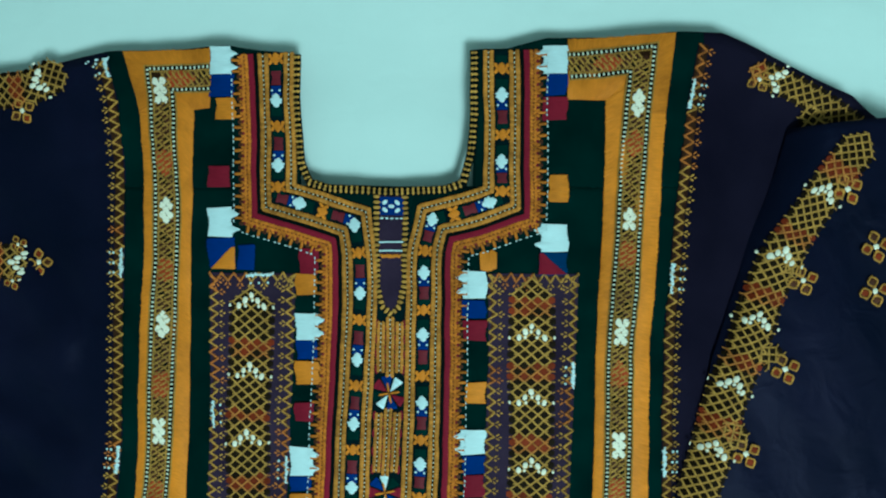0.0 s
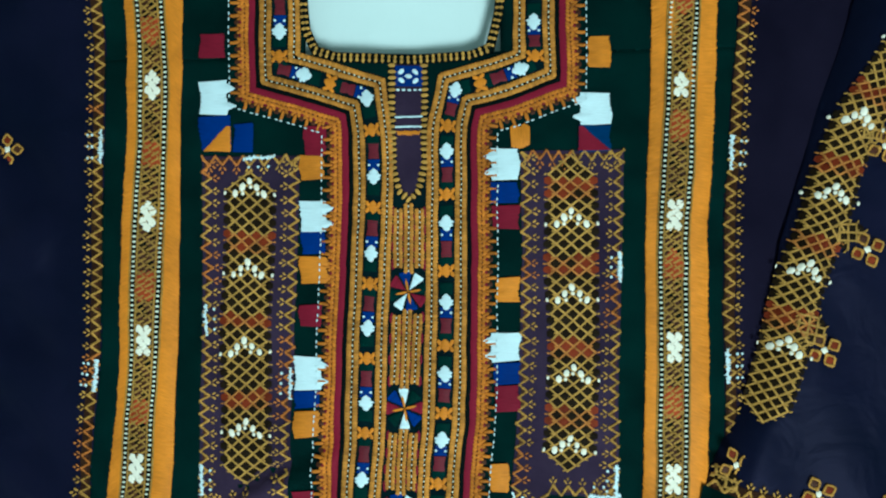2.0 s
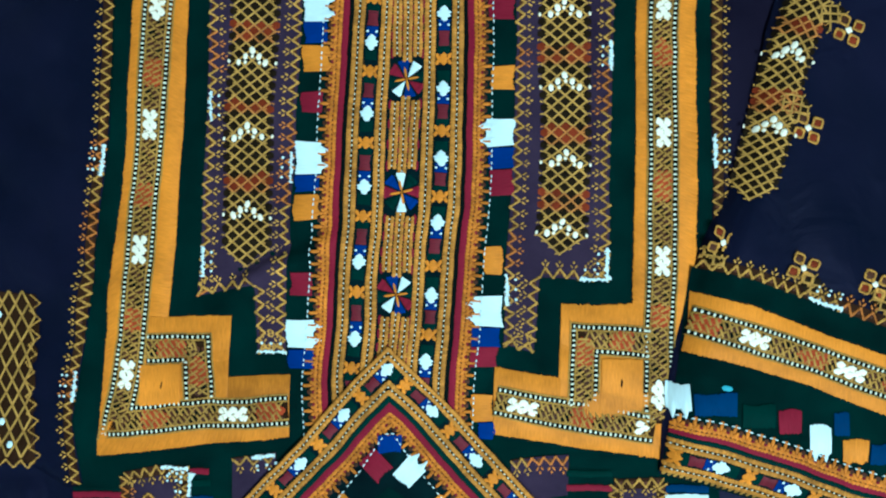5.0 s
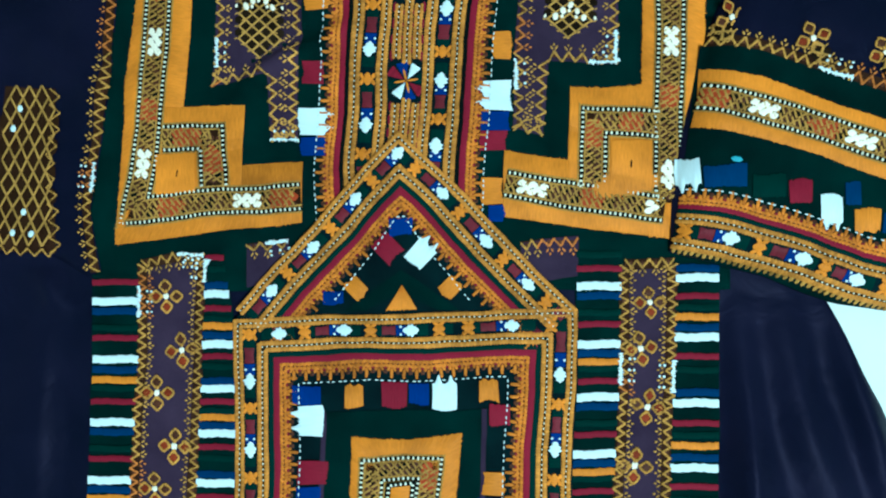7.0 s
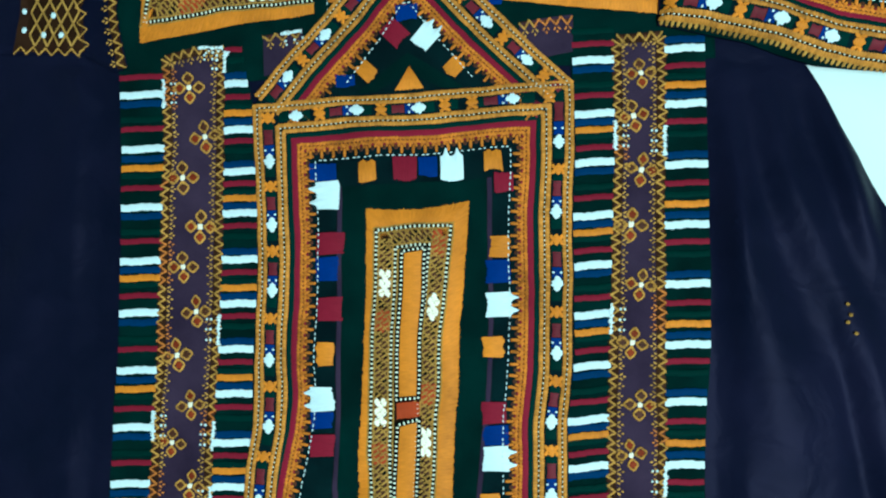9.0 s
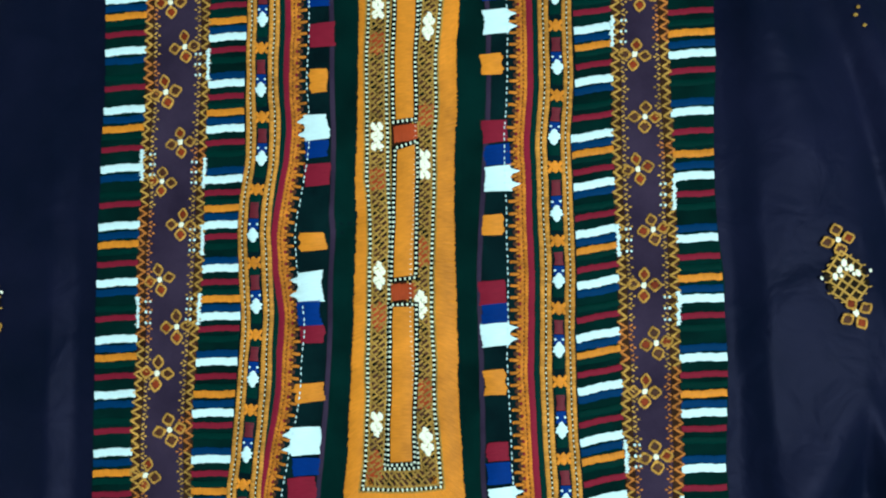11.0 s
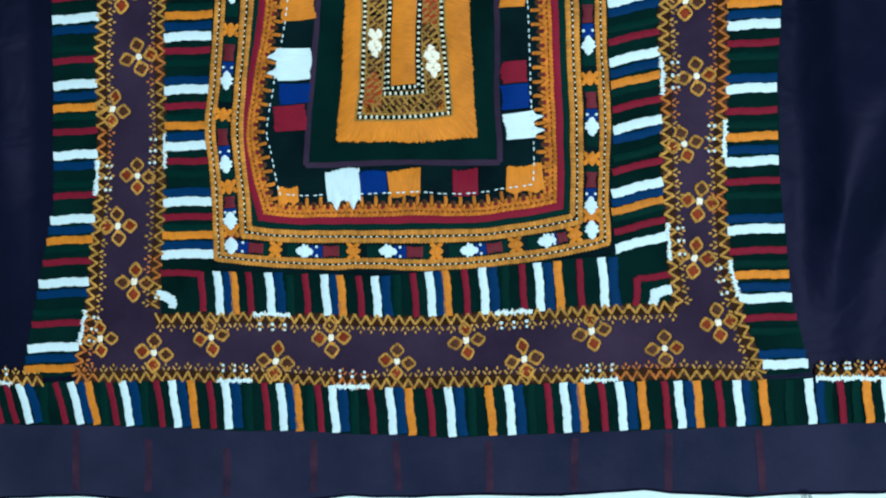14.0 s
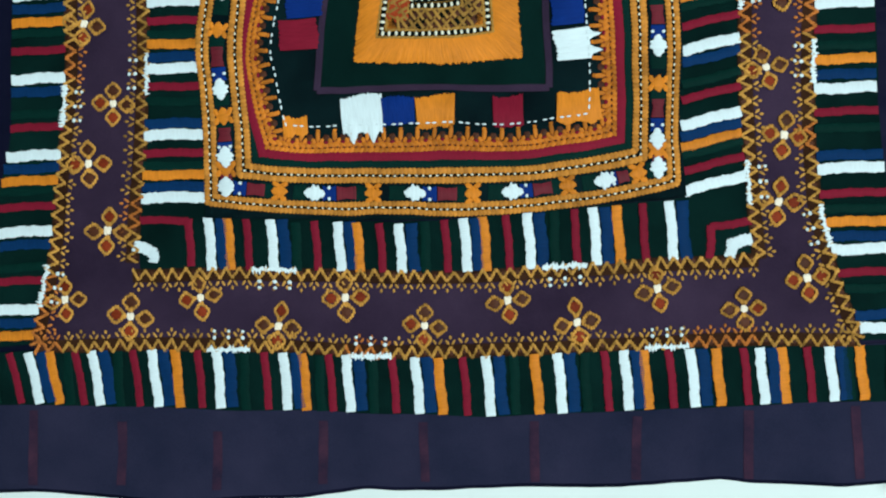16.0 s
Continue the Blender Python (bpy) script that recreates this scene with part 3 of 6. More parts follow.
def tooth_band(parent, points, side, width=0.009, z=0.0014, pitch=0.0086):
    """An ochre knotted band from which thin teeth stand out over dark scallops."""
    base, rows, teeth, gaps, reds = Work(), Work(), Work(), Work(), Work()
    ribbon(base, offset(points, -side * width * 0.14), width * 0.72, z - 0.0006)
    chain(rows, offset(points, -side * width * 0.36), 0.0026, 0.0026, 0.0010, z, 0.9)
    chain(rows, offset(points, -side * width * 0.04), 0.0030, 0.0026, 0.0009, z, -0.7)
    line = offset(points, side * width * 0.2)
    table = lengths(line)
    n = max(2, int(table[-1] / pitch))
    for i in range(n):
        c, d = along(line, (i + 0.5) * table[-1] / n, table)
        up = Vector((-d.y, d.x)) * side
        bead(teeth, c + up * width * 0.30, (up + d * random.uniform(-0.12, 0.12)).normalized(), random.uniform(0.0064, 0.0078), 0.0022, 0.0011, z)
        bead(teeth, c + up * width * 0.62, d, 0.0024, 0.0016, 0.0009, z + 0.0002)
        for k in (-1, 1):
            bead(teeth, c + d * k * 0.0021, (up + d * k * 0.4).normalized(), 0.0034, 0.0020, 0.0009, z)
        m, e = along(line, (i + 1.0) * table[-1] / n, table)
        bead(gaps, m + up * width * 0.18, e, 0.0042, 0.0036, 0.0006, z - 0.0003)
        bead(reds, m - up * width * 0.10, e, 0.0026, 0.0018, 0.0007, z + 0.0002)
    dots(gaps, offset(points, -side * width * 0.20), 0.0032, 0.0016, 0.0009, 0.0004, z + 0.0006)
    band = part("toothed_band", base, MAROON_DARK, parent)
    part("knotted_braid", rows, OCHRE_DULL, band)
    part("teeth", teeth, OCHRE_DULL, band)
    part("knot_stitches", gaps, MAROON_BROWN, band)
    part("maroon_stitches", reds, MAROON, band)
    return band


OCHRE_DULL = thread("dull_ochre_thread", (0.52, 0.158, 0.016), vary=0.65)
MAROON_DARK = thread("deep_maroon_thread", (0.125, 0.011, 0.020), vary=0.5)


def dashes(parent, points, z=0.0026, step=0.0086, length=0.0026):
    """White running stitch in pairs of short dashes."""
    wk = Work()
    for phase in (0.32, 0.72):
        dots(wk, points, step, length, 0.0009, 0.0006, z, phase)
    return part("running_stitch", wk, WHITE, parent, "white running stitch")


def patch(parent, kind, x, y, wd, ht, way=(1, 0), z=0.0016):
    """A satin-stitched block; white ones end in prongs towards the band that they hang from."""
    wk = Work()
    d = Vector(way).normalized()
    n = Vector((-d.y, d.x))
    c = Vector((x, y)) * MM
    L, B = (wd, ht) if abs(d.x) > abs(d.y) else (ht, wd)
    L, B = L * MM, B * MM
    count = max(4, int(B / 0.0011))
    lines = []
    for i in range(2 * count + 1):
        f = i / (2 * count)
        q = c + n * (f - 0.5) * B
        reach = L / 2
        if kind == "w":
            reach += 0.0058 * max(0.0, 0.5 - 0.5 * math.cos(f * math.pi * 4)) ** 3 - 0.0014
        elif kind == "o":
            reach += 0.0016 * max(0.0, 0.5 - 0.5 * math.cos(f * math.pi * 4)) - 0.0008
        skew = n * B * 0.04 * math.sin(f * 3 + x)
        lines.append((q - d * (L / 2 + random.uniform(-0.0006, 0.0006) + 0.0008 * math.sin(f * 5 + y)) + skew, q + d * (reach + random.uniform(-0.0007, 0.0005))))
    laid(wk, lines, z, 0.0004)
    mat = {"w": WHITE, "n": NIGHT, "b": BLUE, "o": OCHRE, "m": MAROON, "g": GREEN}[kind]
    nm = {"w": "white_block", "n": "night_blue_block", "b": "blue_block", "o": "ochre_block", "m": "maroon_block", "g": "green_block"}[kind]
    return part(nm, wk, mat, parent)


# Neck border, both halves
NECK_L = [(-74.1, 452.3), (-72.7, 390), (-72.9, 342.2), (-43.9, 333.6), (-14.1, 324), (-10.7, 298.6), (-10.4, 267.8), (-12.9, 215.7), (-15.9, 165.8),
    (-17.8, 113.5), (-20.9, 60.9), (-24.1, 7.4), (-26.6, -24.6)]
NECK_R = [(98.1, 453.6), (98.9, 389.8), (99.2, 341.6), (74.1, 332.9), (45.9, 325.9), (40.2, 303.2), (39.3, 284.8), (38.9, 236.2), (38, 182.6),
    (37.1, 133.6), (34, 89), (30, 38.5), (26.5, -8.1), (25.2, -26.7)]
DIA_L = [(-74.2, 416.7), (-73, 367.5), (-57.1, 337.9), (-13.2, 321.4), (-10.4, 267.8), (-12.9, 215.7), (-15.9, 165.8), (-18, 113.9), (-20.9, 60.9),
    (-24.1, 7.4)]
DIA_R = [(98.7, 420.5), (99.1, 369.7), (90.2, 336), (45, 325.9), (39.3, 284.8), (38.9, 236.2), (38, 182.6), (37.1, 133.8), (34, 89), (30, 38.5),
    (26.5, -8.1)]


def neck_half(points, diamonds, side):
    base = eased(path_of(points + [(points[-1][0] + (1.5 if points[-1][0] < 0 else -1.5), -64)]))
    border = holder("neck_border", dress, "ochre, maroon and white embroidered neck border")
    motif_band(border, base, path_of(diamonds), ochre_first=lambda c: side < 0)
    chain_band(border, offset(base, -side * 0.0098))
    chain_band(border, offset(base, side * 0.0098), 0.0078)
    stripe_line(border, offset(base, side * 0.0153), 0.0034, DARK, "dark_line")
    stripe_line(border, offset(base, side * 0.0190), 0.0046, MAROON, "maroon_line")
    tooth_band(border, offset(base, side * 0.0258), side)
    dashes(border, offset(base, side * 0.0345))
    return border


neck_half(NECK_L, DIA_L, -1)
neck_half(NECK_R, DIA_R, 1)
# bound edge round the neck opening
NECK_EDGE = [(-58, 451), (-57.5, 407), (-55.4, 368), (-49, 354), (-35, 349), (13, 347), (57, 349), (70, 354), (75.5, 377), (77.3, 415), (77.2, 454)]
rope, bind = Work(), Work()
ribbon(bind, path_of(NECK_EDGE), 0.0065, 0.0012, 0.0012)
dots(rope, path_of(NECK_EDGE), 0.0042, 0.0066, 0.0024, 0.0010, 0.0018, 0.5, True)
edge = part("neck_binding", bind, DARK, dress, "dark edge binding whipped with gold thread")
part("whip_stitches", rope, GOLD, edge)

# Centre placket and centre strip
slit = holder("placket", dress, "plum neck slit between whipped edges, with white bars")
PLACKET_EDGE = [(3, 345), (3, 300), (3.2, 275), (7, 258), (14, 252.5), (20, 258), (24, 275), (24.3, 300), (24.3, 345)]
w = Work(0.0012)
polygon(w, path_of(PLACKET_EDGE))
part("slit_facing", w, PLUM, slit)
w, g = Work(), Work()
dots(w, path_of(PLACKET_EDGE), 0.0040, 0.0056, 0.0024, 0.0011, 0.0020, 0.5, True)
ribbon(g, path_of(PLACKET_EDGE), 0.004, 0.0012, 0.0006)
part("slit_edge", g, DARK, slit)
part("whip_stitches", w, GOLD, slit)
w = Work(0.0014)
satin(w, path_of([(5, 343), (5, 329)]), path_of([(23, 343), (23, 329)]), 0.0012)
part("blue_tab", w, BLUE, slit)
w = Work(0.0019)
for x, y, a in ((9, 339, 0.8), (18, 339, -0.8), (9, 333, -0.8), (18, 333, 0.8), (13.5, 336, 0)):
    bead(w, Vector((x, y)) * MM, Vector((math.cos(a), math.sin(a))), 0.005, 0.0028, 0.0008)
for y in (326.5, 308.5, 301.5):
    dots(w, path_of([(5, y), (23, y)]), 0.0030 if y > 320 else 0.0019, 0.0026, 0.0014, 0.0007)
part("white_bars", w, WHITE, slit)
w = Work(0.0019)
satin(w, path_of([(5.5, 299), (22, 298.5)]), path_of([(6.5, 296), (21, 295.5)]), 0.0012)
part("ochre_tab", w, OCHRE, slit)

CENTRE_TOP, CENTRE_LOW = (13.5, 251), (1.5, -12)
centre = holder("centre_strip", dress, "ochre chain-stitched centre strip with four-petalled crosses")
w = Work(0.0008)
loft(w, path_of([(-2.5, 330), (0.5, 250), (-8.5, 60), (-14, -20)]), path_of([(29, 330), (28.5, 250), (22, 60), (15, -20)]), 60, 4)
part("strip_ground", w, DARKFIELD, centre)
CROSSES = [(12.4, 190.4), (8.6, 110.2), (4.8, 38.4)]
spans = [(250, 203), (178, 123), (97, 51), (26, -14)]


def centre_x(y):
    return float(np.interp(y, [-20, 38.4, 110.2, 190.4, 252], [1.2, 4.8, 8.6, 12.4, 13.6]))


reds = Work()
for hi, lo in spans:
    for k in (-7.4, 0, 7.4):
        ys = np.linspace(hi - abs(k) * 0.5, lo + abs(k) * 0.5, 5)
        chain_band(centre, path_of([(centre_x(y) + k, y) for y in ys]), 0.0062, 0.0020, "chain_cord")
    for k in (-3.7, 3.7):
        dots(reds, path_of([(centre_x(y) + k, y) for y in np.linspace(hi - 5, lo + 5, 5)]), 0.0074, 0.0040, 0.0014, 0.0006, 0.0014)
    for k in (-10.6, 10.6):
        for y in np.linspace(hi - 6, lo + 6, 4):
            bead(reds, Vector((centre_x(y) + k, y)) * MM, Vector((0, 1)), 0.0085, 0.0028, 0.0007, 0.0012)
part("maroon_stitches", reds, MAROON, centre)
for i, (x, y) in enumerate(CROSSES):
    cross = holder("cross_motif", centre)
    for k, (ang, mat, nm) in enumerate(((55, WHITE, "white_petal"), (235, WHITE, "white_petal"), (145, MAROON, "maroon_petal"), (325, MAROON, "maroon_petal"),
                                        (100, BLUE, "blue_petal"), (280, BLUE, "blue_petal"), (10, GREEN, "green_petal"), (190, GREEN, "green_petal"))):
        a = radians(ang + (35 if i == 1 else 0))
        d = Vector((math.cos(a), math.sin(a)))
        n = Vector((-d.y, d.x))
        wk = Work(0.0018 if mat is WHITE else 0.0013)
        for j in range(6):
            f = (j + 0.8) / 6
            q = Vector((x, y)) * MM + d * (0.002 + 0.0105 * f)
            half = 0.0036 * f if mat is WHITE else 0.0042 * f
            strand(wk, q - n * half, q + n * half, 0.0026, 0, 0.0004)
        part(nm, wk, mat, centre)
    wk = Work(0.0022)
    for a in (10, 100, 190, 280):
        d = Vector((math.cos(radians(a)), math.sin(radians(a))))
        bead(wk, Vector((x, y)) * MM + d * 0.0045, d, 0.009, 0.0016, 0.0007)
    part("ray_stitches", wk, OCHRE, centre)
    bpy.data.objects.remove(cross)

# coloured blocks beside the neck border
PNL = [('w', -116, 447, 18, 21), ('b', -116, 428, 19, 17), ('o', -113, 410, 15, 17), ('m', -119, 359, 17, 16), ('w', -118, 323, 20, 24),
    ('b', -118, 299, 21, 24), ('b', -99, 296, 13, 20), ('m', -50, 293, 15, 20), ('o', -52, 275, 16, 16),
    ('w', -51, 242, 19, 20), ('b', -52, 224, 16, 15), ('o', -52, 205, 19, 18), ('m', -55, 174, 15, 15), ('w', -57, 135, 20, 23),
    ('b', -58, 117, 17, 11), ('o', -58, 100, 17, 17), ('m', -62, 46, 15, 17), ('w', -62, 11, 20, 20), ('b', -62, -7, 18, 14)]
PNR = [('w', 138, 446, 20, 21), ('b', 140, 427, 16, 17), ('m', 139, 409, 19, 18), ('o', 142, 350, 15, 20), ('w', 139, 312, 22, 22),
    ('n', 139, 292, 22, 18), ('o', 89, 294, 13, 15), ('w', 78, 275, 19, 22), ('b', 78, 256, 18, 14), ('m', 79, 240, 18, 15), ('o', 80, 190, 16, 16),
    ('w', 77, 152, 21, 20), ('b', 78, 134, 18, 15), ('m', 78, 117, 17, 18), ('o', 73, 62, 13, 19), ('w', 68, 27, 21, 20), ('b', 67, 9, 20, 13),
    ('m', 66, -5, 19, 14), ('o', 65, -41, 15, 20), ('b', 68, -57, 11, 11)]
blocks = holder("block_border", dress, "row of white, blue, maroon and ochre satin blocks")
for k, x, y, wd, ht in PNL:
    patch(blocks, k, x, y, wd, ht, (1, 0) if not -105 < x < -99 else (0, 1))
blocks = holder("block_border", dress, "row of white, blue, maroon and ochre satin blocks")
for k, x, y, wd, ht in PNR:
    patch(blocks, k, x, y, wd, ht, (-1, 0) if x < 82 or x > 130 else (0, 1))


for corners, mat, nm in (([(-107.5, 304), (-107.5, 287)], OCHRE, "ochre_block"), ([(128, 300), (128, 284)], MAROON, "maroon_block")):
    w = Work(0.0022)
    (x, y0), (_, y1) = corners
    far = -127 if x < 0 else 150
    satin(w, path_of([(x, y0), (x, y1)]), path_of([(x + (far - x) * 0.15, y0), (far, y1)]), 0.0012)
    part(nm, w, mat, blocks)


# ---- ochre bands of the bodice ----
def pattern_strip(parent, points, first, width=0.0130, z=0.0022, whites=True, period=0.088, creams=None, reds=None):
    """A brown strip under a net of olive threads, its cells filled dark with red and cream stretches, between whipped edges."""
    base = Work()
    points = eased(points)
    ribbon(base, points, width, z - 0.0004)
    strip = part("pattern_strip", base, BROWN, parent)
    table = lengths(points)
    L = table[-1]
    edge, white, black, olive, plum, night = Work(), Work(), Work(), Work(), Work(), Work()
    for k in (-1, 1):
        chain(edge, offset(points, k * width * 0.47), 0.0024, 0.0013, 0.0008, z, 0.3)
        chain(edge, offset(points, k * width * 0.82), 0.0024, 0.0011, 0.0007, z - 0.0002, 0.3)
        ribbon(black, offset(points, k * width * 0.64), 0.0036, z - 0.0003, 0.0003)
        dots(white, offset(points, k * width * 0.64), 0.0034, 0.0027, 0.0014, 0.0008, z + 0.0001, 0.5, True)
    spots = []
    if creams is None:
        s, k = first, 0
        while s < L - (0.004 if L < 0.7 else 0.03):
            if s > 0.004:
                spots.append((s, "cream" if k % 2 == 0 and whites else "red"))
            s += period / 2
            k += 1
    else:
        spots = [(nearest(points, q), "cream") for q in creams] + [(nearest(points, q), "red") for q in reds]

    def at(s, v):
        c, d = along(points, s, table)
        return c + Vector((-d.y, d.x)) * v * width, d

    p = 0.0074
    for i in range(int(L / p)):
        s = (i + 0.5) * p
        for ds, v, size in ((0, 0.21, 1.0), (0, -0.21, 1.0), (p / 2, 0.0, 1.0), (p / 2, 0.37, 0.62), (p / 2, -0.37, 0.62)):
            if s + ds > L:
                continue
            q, d = at(s + ds, v)
            kind = next((k for m, k in spots if abs(s + ds - m) < (0.0096 if k == "cream" else 0.0094) - abs(v) * 0.006), "")
            fill = Work()
            if kind == "cream" and size == 1.0:
                diamond(fill, q, (d + Vector((-d.y, d.x)) * 0.3).normalized(), p * 0.84, width * 0.33, z + 0.0009, 5, 0.12)
                part("cream_diamond", fill, CREAM, strip)
            elif kind == "red":
                diamond(fill, q, d, p * 0.92 * size, width * 0.42 * size, z + 0.0003, 5, 0.1)
                part("red_diamond", fill, RED, strip)
            else:
                bead(plum if (i + (v > 0)) % 3 else night, q, d, p * 0.86 * size, width * 0.34 * size, 0.0004, z)
    step = 0.0043
    for i in range(int(L / step)):
        s = i * step
        for v0, v1, wd in ((0.42, 0.0, 0.0015), (0.0, -0.42, 0.0015)):
            if s + step * 0.75 < L:
                strand(olive, at(s, v0)[0], at(s + step * 0.75, v1)[0], wd, z + 0.0004 + random.uniform(0, 0.0003), 0.0006)
        if i % 2 == 0 and s + step < L:
            strand(olive, at(s, -0.42)[0], at(s + step, -0.05)[0], 0.0011, z + 0.0003, 0.0006)
            strand(olive, at(s + step, 0.05)[0], at(min(L, s + 2 * step), 0.42)[0], 0.0011, z + 0.0003, 0.0006)
    part("edge_thread", edge, OLIVE, strip)
    part("dark_edge", black, DARK, strip)
    part("white_edge_stitches", white, CREAM_DULL, strip)
    part("lozenge_stitches", plum, MAROON_BROWN, strip)
    part("lozenge_stitches", night, DARK, strip)
    part("crossing_threads", olive, OLIVE, strip)
    return strip


YEL_LO = [(-192.5, 454.1), (-179.5, 407.5), (-178.1, 320.1), (-183.8, 230.9), (-191.3, 107.8), (-201.7, 31.9), (-201.4, 2.2), (-208.1, -76.3)]


def ochre_fill(parent, outlines, pitch=0.0016):
    wk = Work(0.0012)
    for a, b in outlines:
        satin(wk, path_of(a), path_of(b), pitch, 0.0, 0.0009, 0.0006)
    return part("ochre_satin", wk, OCHRE, parent)


band_l = holder("bodice_band", dress, "stepped ochre satin band with a patterned strip")
ochre_fill(band_l, [
    (YEL_LO[1:], [(-160, 407), (-158, 320), (-163, 231), (-170, 108), (-180, 28), (-183, -5), (-190, -60)]),
    ([(-163, 430), (-160, 407), (-158, 320), (-163, 231), (-170, 108), (-180, 24)], [(-137.5, 409.6), (-141.5, 320.2), (-144.1, 231.2), (-149.7, 107.9), (-156, 22)]),
    ([(-192.5, 454.1), (-179.5, 407.5)], [(-165, 440), (-163, 420)]),
    ([(-192.5, 454.1), (-156, 455.6), (-124.8, 456.3)], [(-172, 432), (-150, 432), (-124.8, 432)]),
    ([(-165, 436), (-150, 434), (-124.8, 434)], [(-140, 410), (-137.5, 410), (-125.3, 411)])])
ochre_fill(band_l, [
    ([(-182, 24), (-157, 22.5), (-111.5, 23.8)], [(-182, -6), (-150, -8), (-113.7, -10)]),
    ([(-186, 0), (-148, -3), (-113.7, 0)], [(-188, -45), (-150, -45), (-114, -45)]),
    ([(-114.1, -20.3), (-69.6, -17.7)], [(-114, -45), (-70.5, -42)]),
    ([(-208.1, -76.3), (-140, -68), (-70.9, -61.5)], [(-188, -40), (-140, -40), (-70.9, -40)])])
def under(parent, outline):
    wk = Work(0.0009)
    polygon(wk, path_of(outline))
    return part("ochre_ground", wk, OCHRE, parent)


under(band_l, [(-192.5, 454), (-124.8, 456), (-125.3, 411), (-138, 409.5), (-141.5, 320), (-144.1, 231), (-149.7, 108), (-156, 22.5), (-112, 23.5), (-114, -20), (-70, -18), (-71, -61), (-140, -68), (-207, -76), (-201, 10), (-191, 108), (-183.5, 231), (-178, 320), (-179.5, 407)])
strip = [(-125.2, 434), (-164.4, 433.4), (-161.8, 407.5), (-160, 320), (-165.4, 245), (-170, 155), (-177.5, 70), (-181, 18), (-185, -15), (-193, -52), (-141.8, -46.3), (-70.9, -43)]
pattern_strip(band_l, path_of(strip), 0.052, creams=path_of([(-164.3, 424.1), (-159.7, 334.2), (-166.1, 245.2), (-168.0, 157.6), (-172.0, 69.6), (-183, -18.4), (-110, -45)]),
              reds=path_of([(-148.8, 433.5), (-159.8, 370.3), (-163.0, 285.1), (-167.2, 196.0), (-173, 108.0), (-182, 20.0), (-165, -49), (-85, -43.5)]))
pattern_strip(band_l, path_of([(-172, 0), (-136, 0), (-134, -36)]), 0.018, whites=False, period=0.07)
part("ochre_square", (lambda wk: (satin(wk, path_of([(-177, -11.5), (-148, -11)]), path_of([(-176.6, -40.5), (-147, -39)]), 0.0012, 0.0024), wk)[1])(Work()), OCHRE, band_l)

w = Work(0.0032)
bead(w, Vector((-0.161, -0.026)), Vector((0.15, 1)).normalized(), 0.006, 0.0010, 0.0004)
part("dark_slit", w, BROWN, band_l)
band_r = holder("bodice_band", dress, "stepped ochre satin band with a patterned strip")
ochre_fill(band_r, [
    ([(222.6, 406.7), (218.7, 321.1), (214, 233.9), (214, 113.5), (212.9, 44.1), (205, -10), (190, -74)], [(200, 406.7), (196, 321), (191.4, 234), (190.3, 113), (190, 44), (187, -31), (184, -60)]),
    ([(200, 430), (200, 406.7), (196, 321), (191.4, 234), (190.3, 113), (188, 20)], [(177.4, 417.4), (177, 410), (175.8, 321), (172.8, 233.6), (171.5, 112.9), (169, 30)]),
    ([(148.3, 461.8), (188, 464), (228.5, 466.4)], [(148.4, 441), (190, 444), (210, 440)]),
    ([(228.5, 466.4), (222.6, 406.7)], [(203, 446), (200, 406)]),
    ([(148.4, 442), (204, 446)], [(148.8, 415.3), (179, 417.4)])])
ochre_fill(band_r, [
    ([(190, 32), (120, 32.5)], [(188, -4), (118.9, -4)]),
    ([(118.9, 5), (140, 0), (188, 0)], [(118.5, -50), (140, -50), (186, -55)]),
    ([(74, -11.9), (119, -20)], [(73, -36), (119, -46)]),
    ([(72.4, -59.1), (130, -67), (187, -75.5)], [(74.6, -36), (130, -42), (186, -50)])])
under(band_r, [(148.3, 461.5), (188, 463.5), (228.3, 466), (222.4, 406.7), (218.5, 321), (213.8, 234), (213.8, 113), (212.5, 44), (204, -10), (188, -75), (130, -67), (72.6, -59), (74, -12), (118, -20), (120, 32), (170, 30), (171.7, 113), (173, 234), (176, 321), (177.4, 416.5), (148.6, 415.5)])
pattern_strip(band_r, path_of([(148.5, 441), (203.6, 446.8), (200.1, 406.7), (196, 321.1), (191.4, 233.8), (190.5, 148), (190, 60), (187.7, 16), (187, -50)]), 0.075,
              creams=path_of([(199, 414), (197.1, 327.5), (193.6, 239.6), (190.6, 150.9), (190.7, 62.8), (187.5, -28)]), reds=path_of([(178, 444), (198, 384), (193.9, 298.3), (190.9, 206.3), (192.2, 113.4), (188.5, 24)]))
pattern_strip(band_r, path_of([(182.5, 4.9), (137, 8.3), (135.2, -40)]), 0.02, whites=False, period=0.07)
pattern_strip(band_r, path_of([(74.6, -35.5), (123.5, -44.6), (156, -50), (183.6, -54.5)]), 0.018)
part("ochre_square", (lambda wk: (satin(wk, path_of([(148.5, -6), (176.5, -6)]), path_of([(148.2, -36.5), (176, -40)]), 0.0012, 0.0024), wk)[1])(Work()), OCHRE, band_r)


w = Work(0.0032)
bead(w, Vector((0.162, -0.023)), Vector((0.1, 1)).normalized(), 0.006, 0.0012, 0.0004)
part("dark_slit", w, BROWN, band_r)


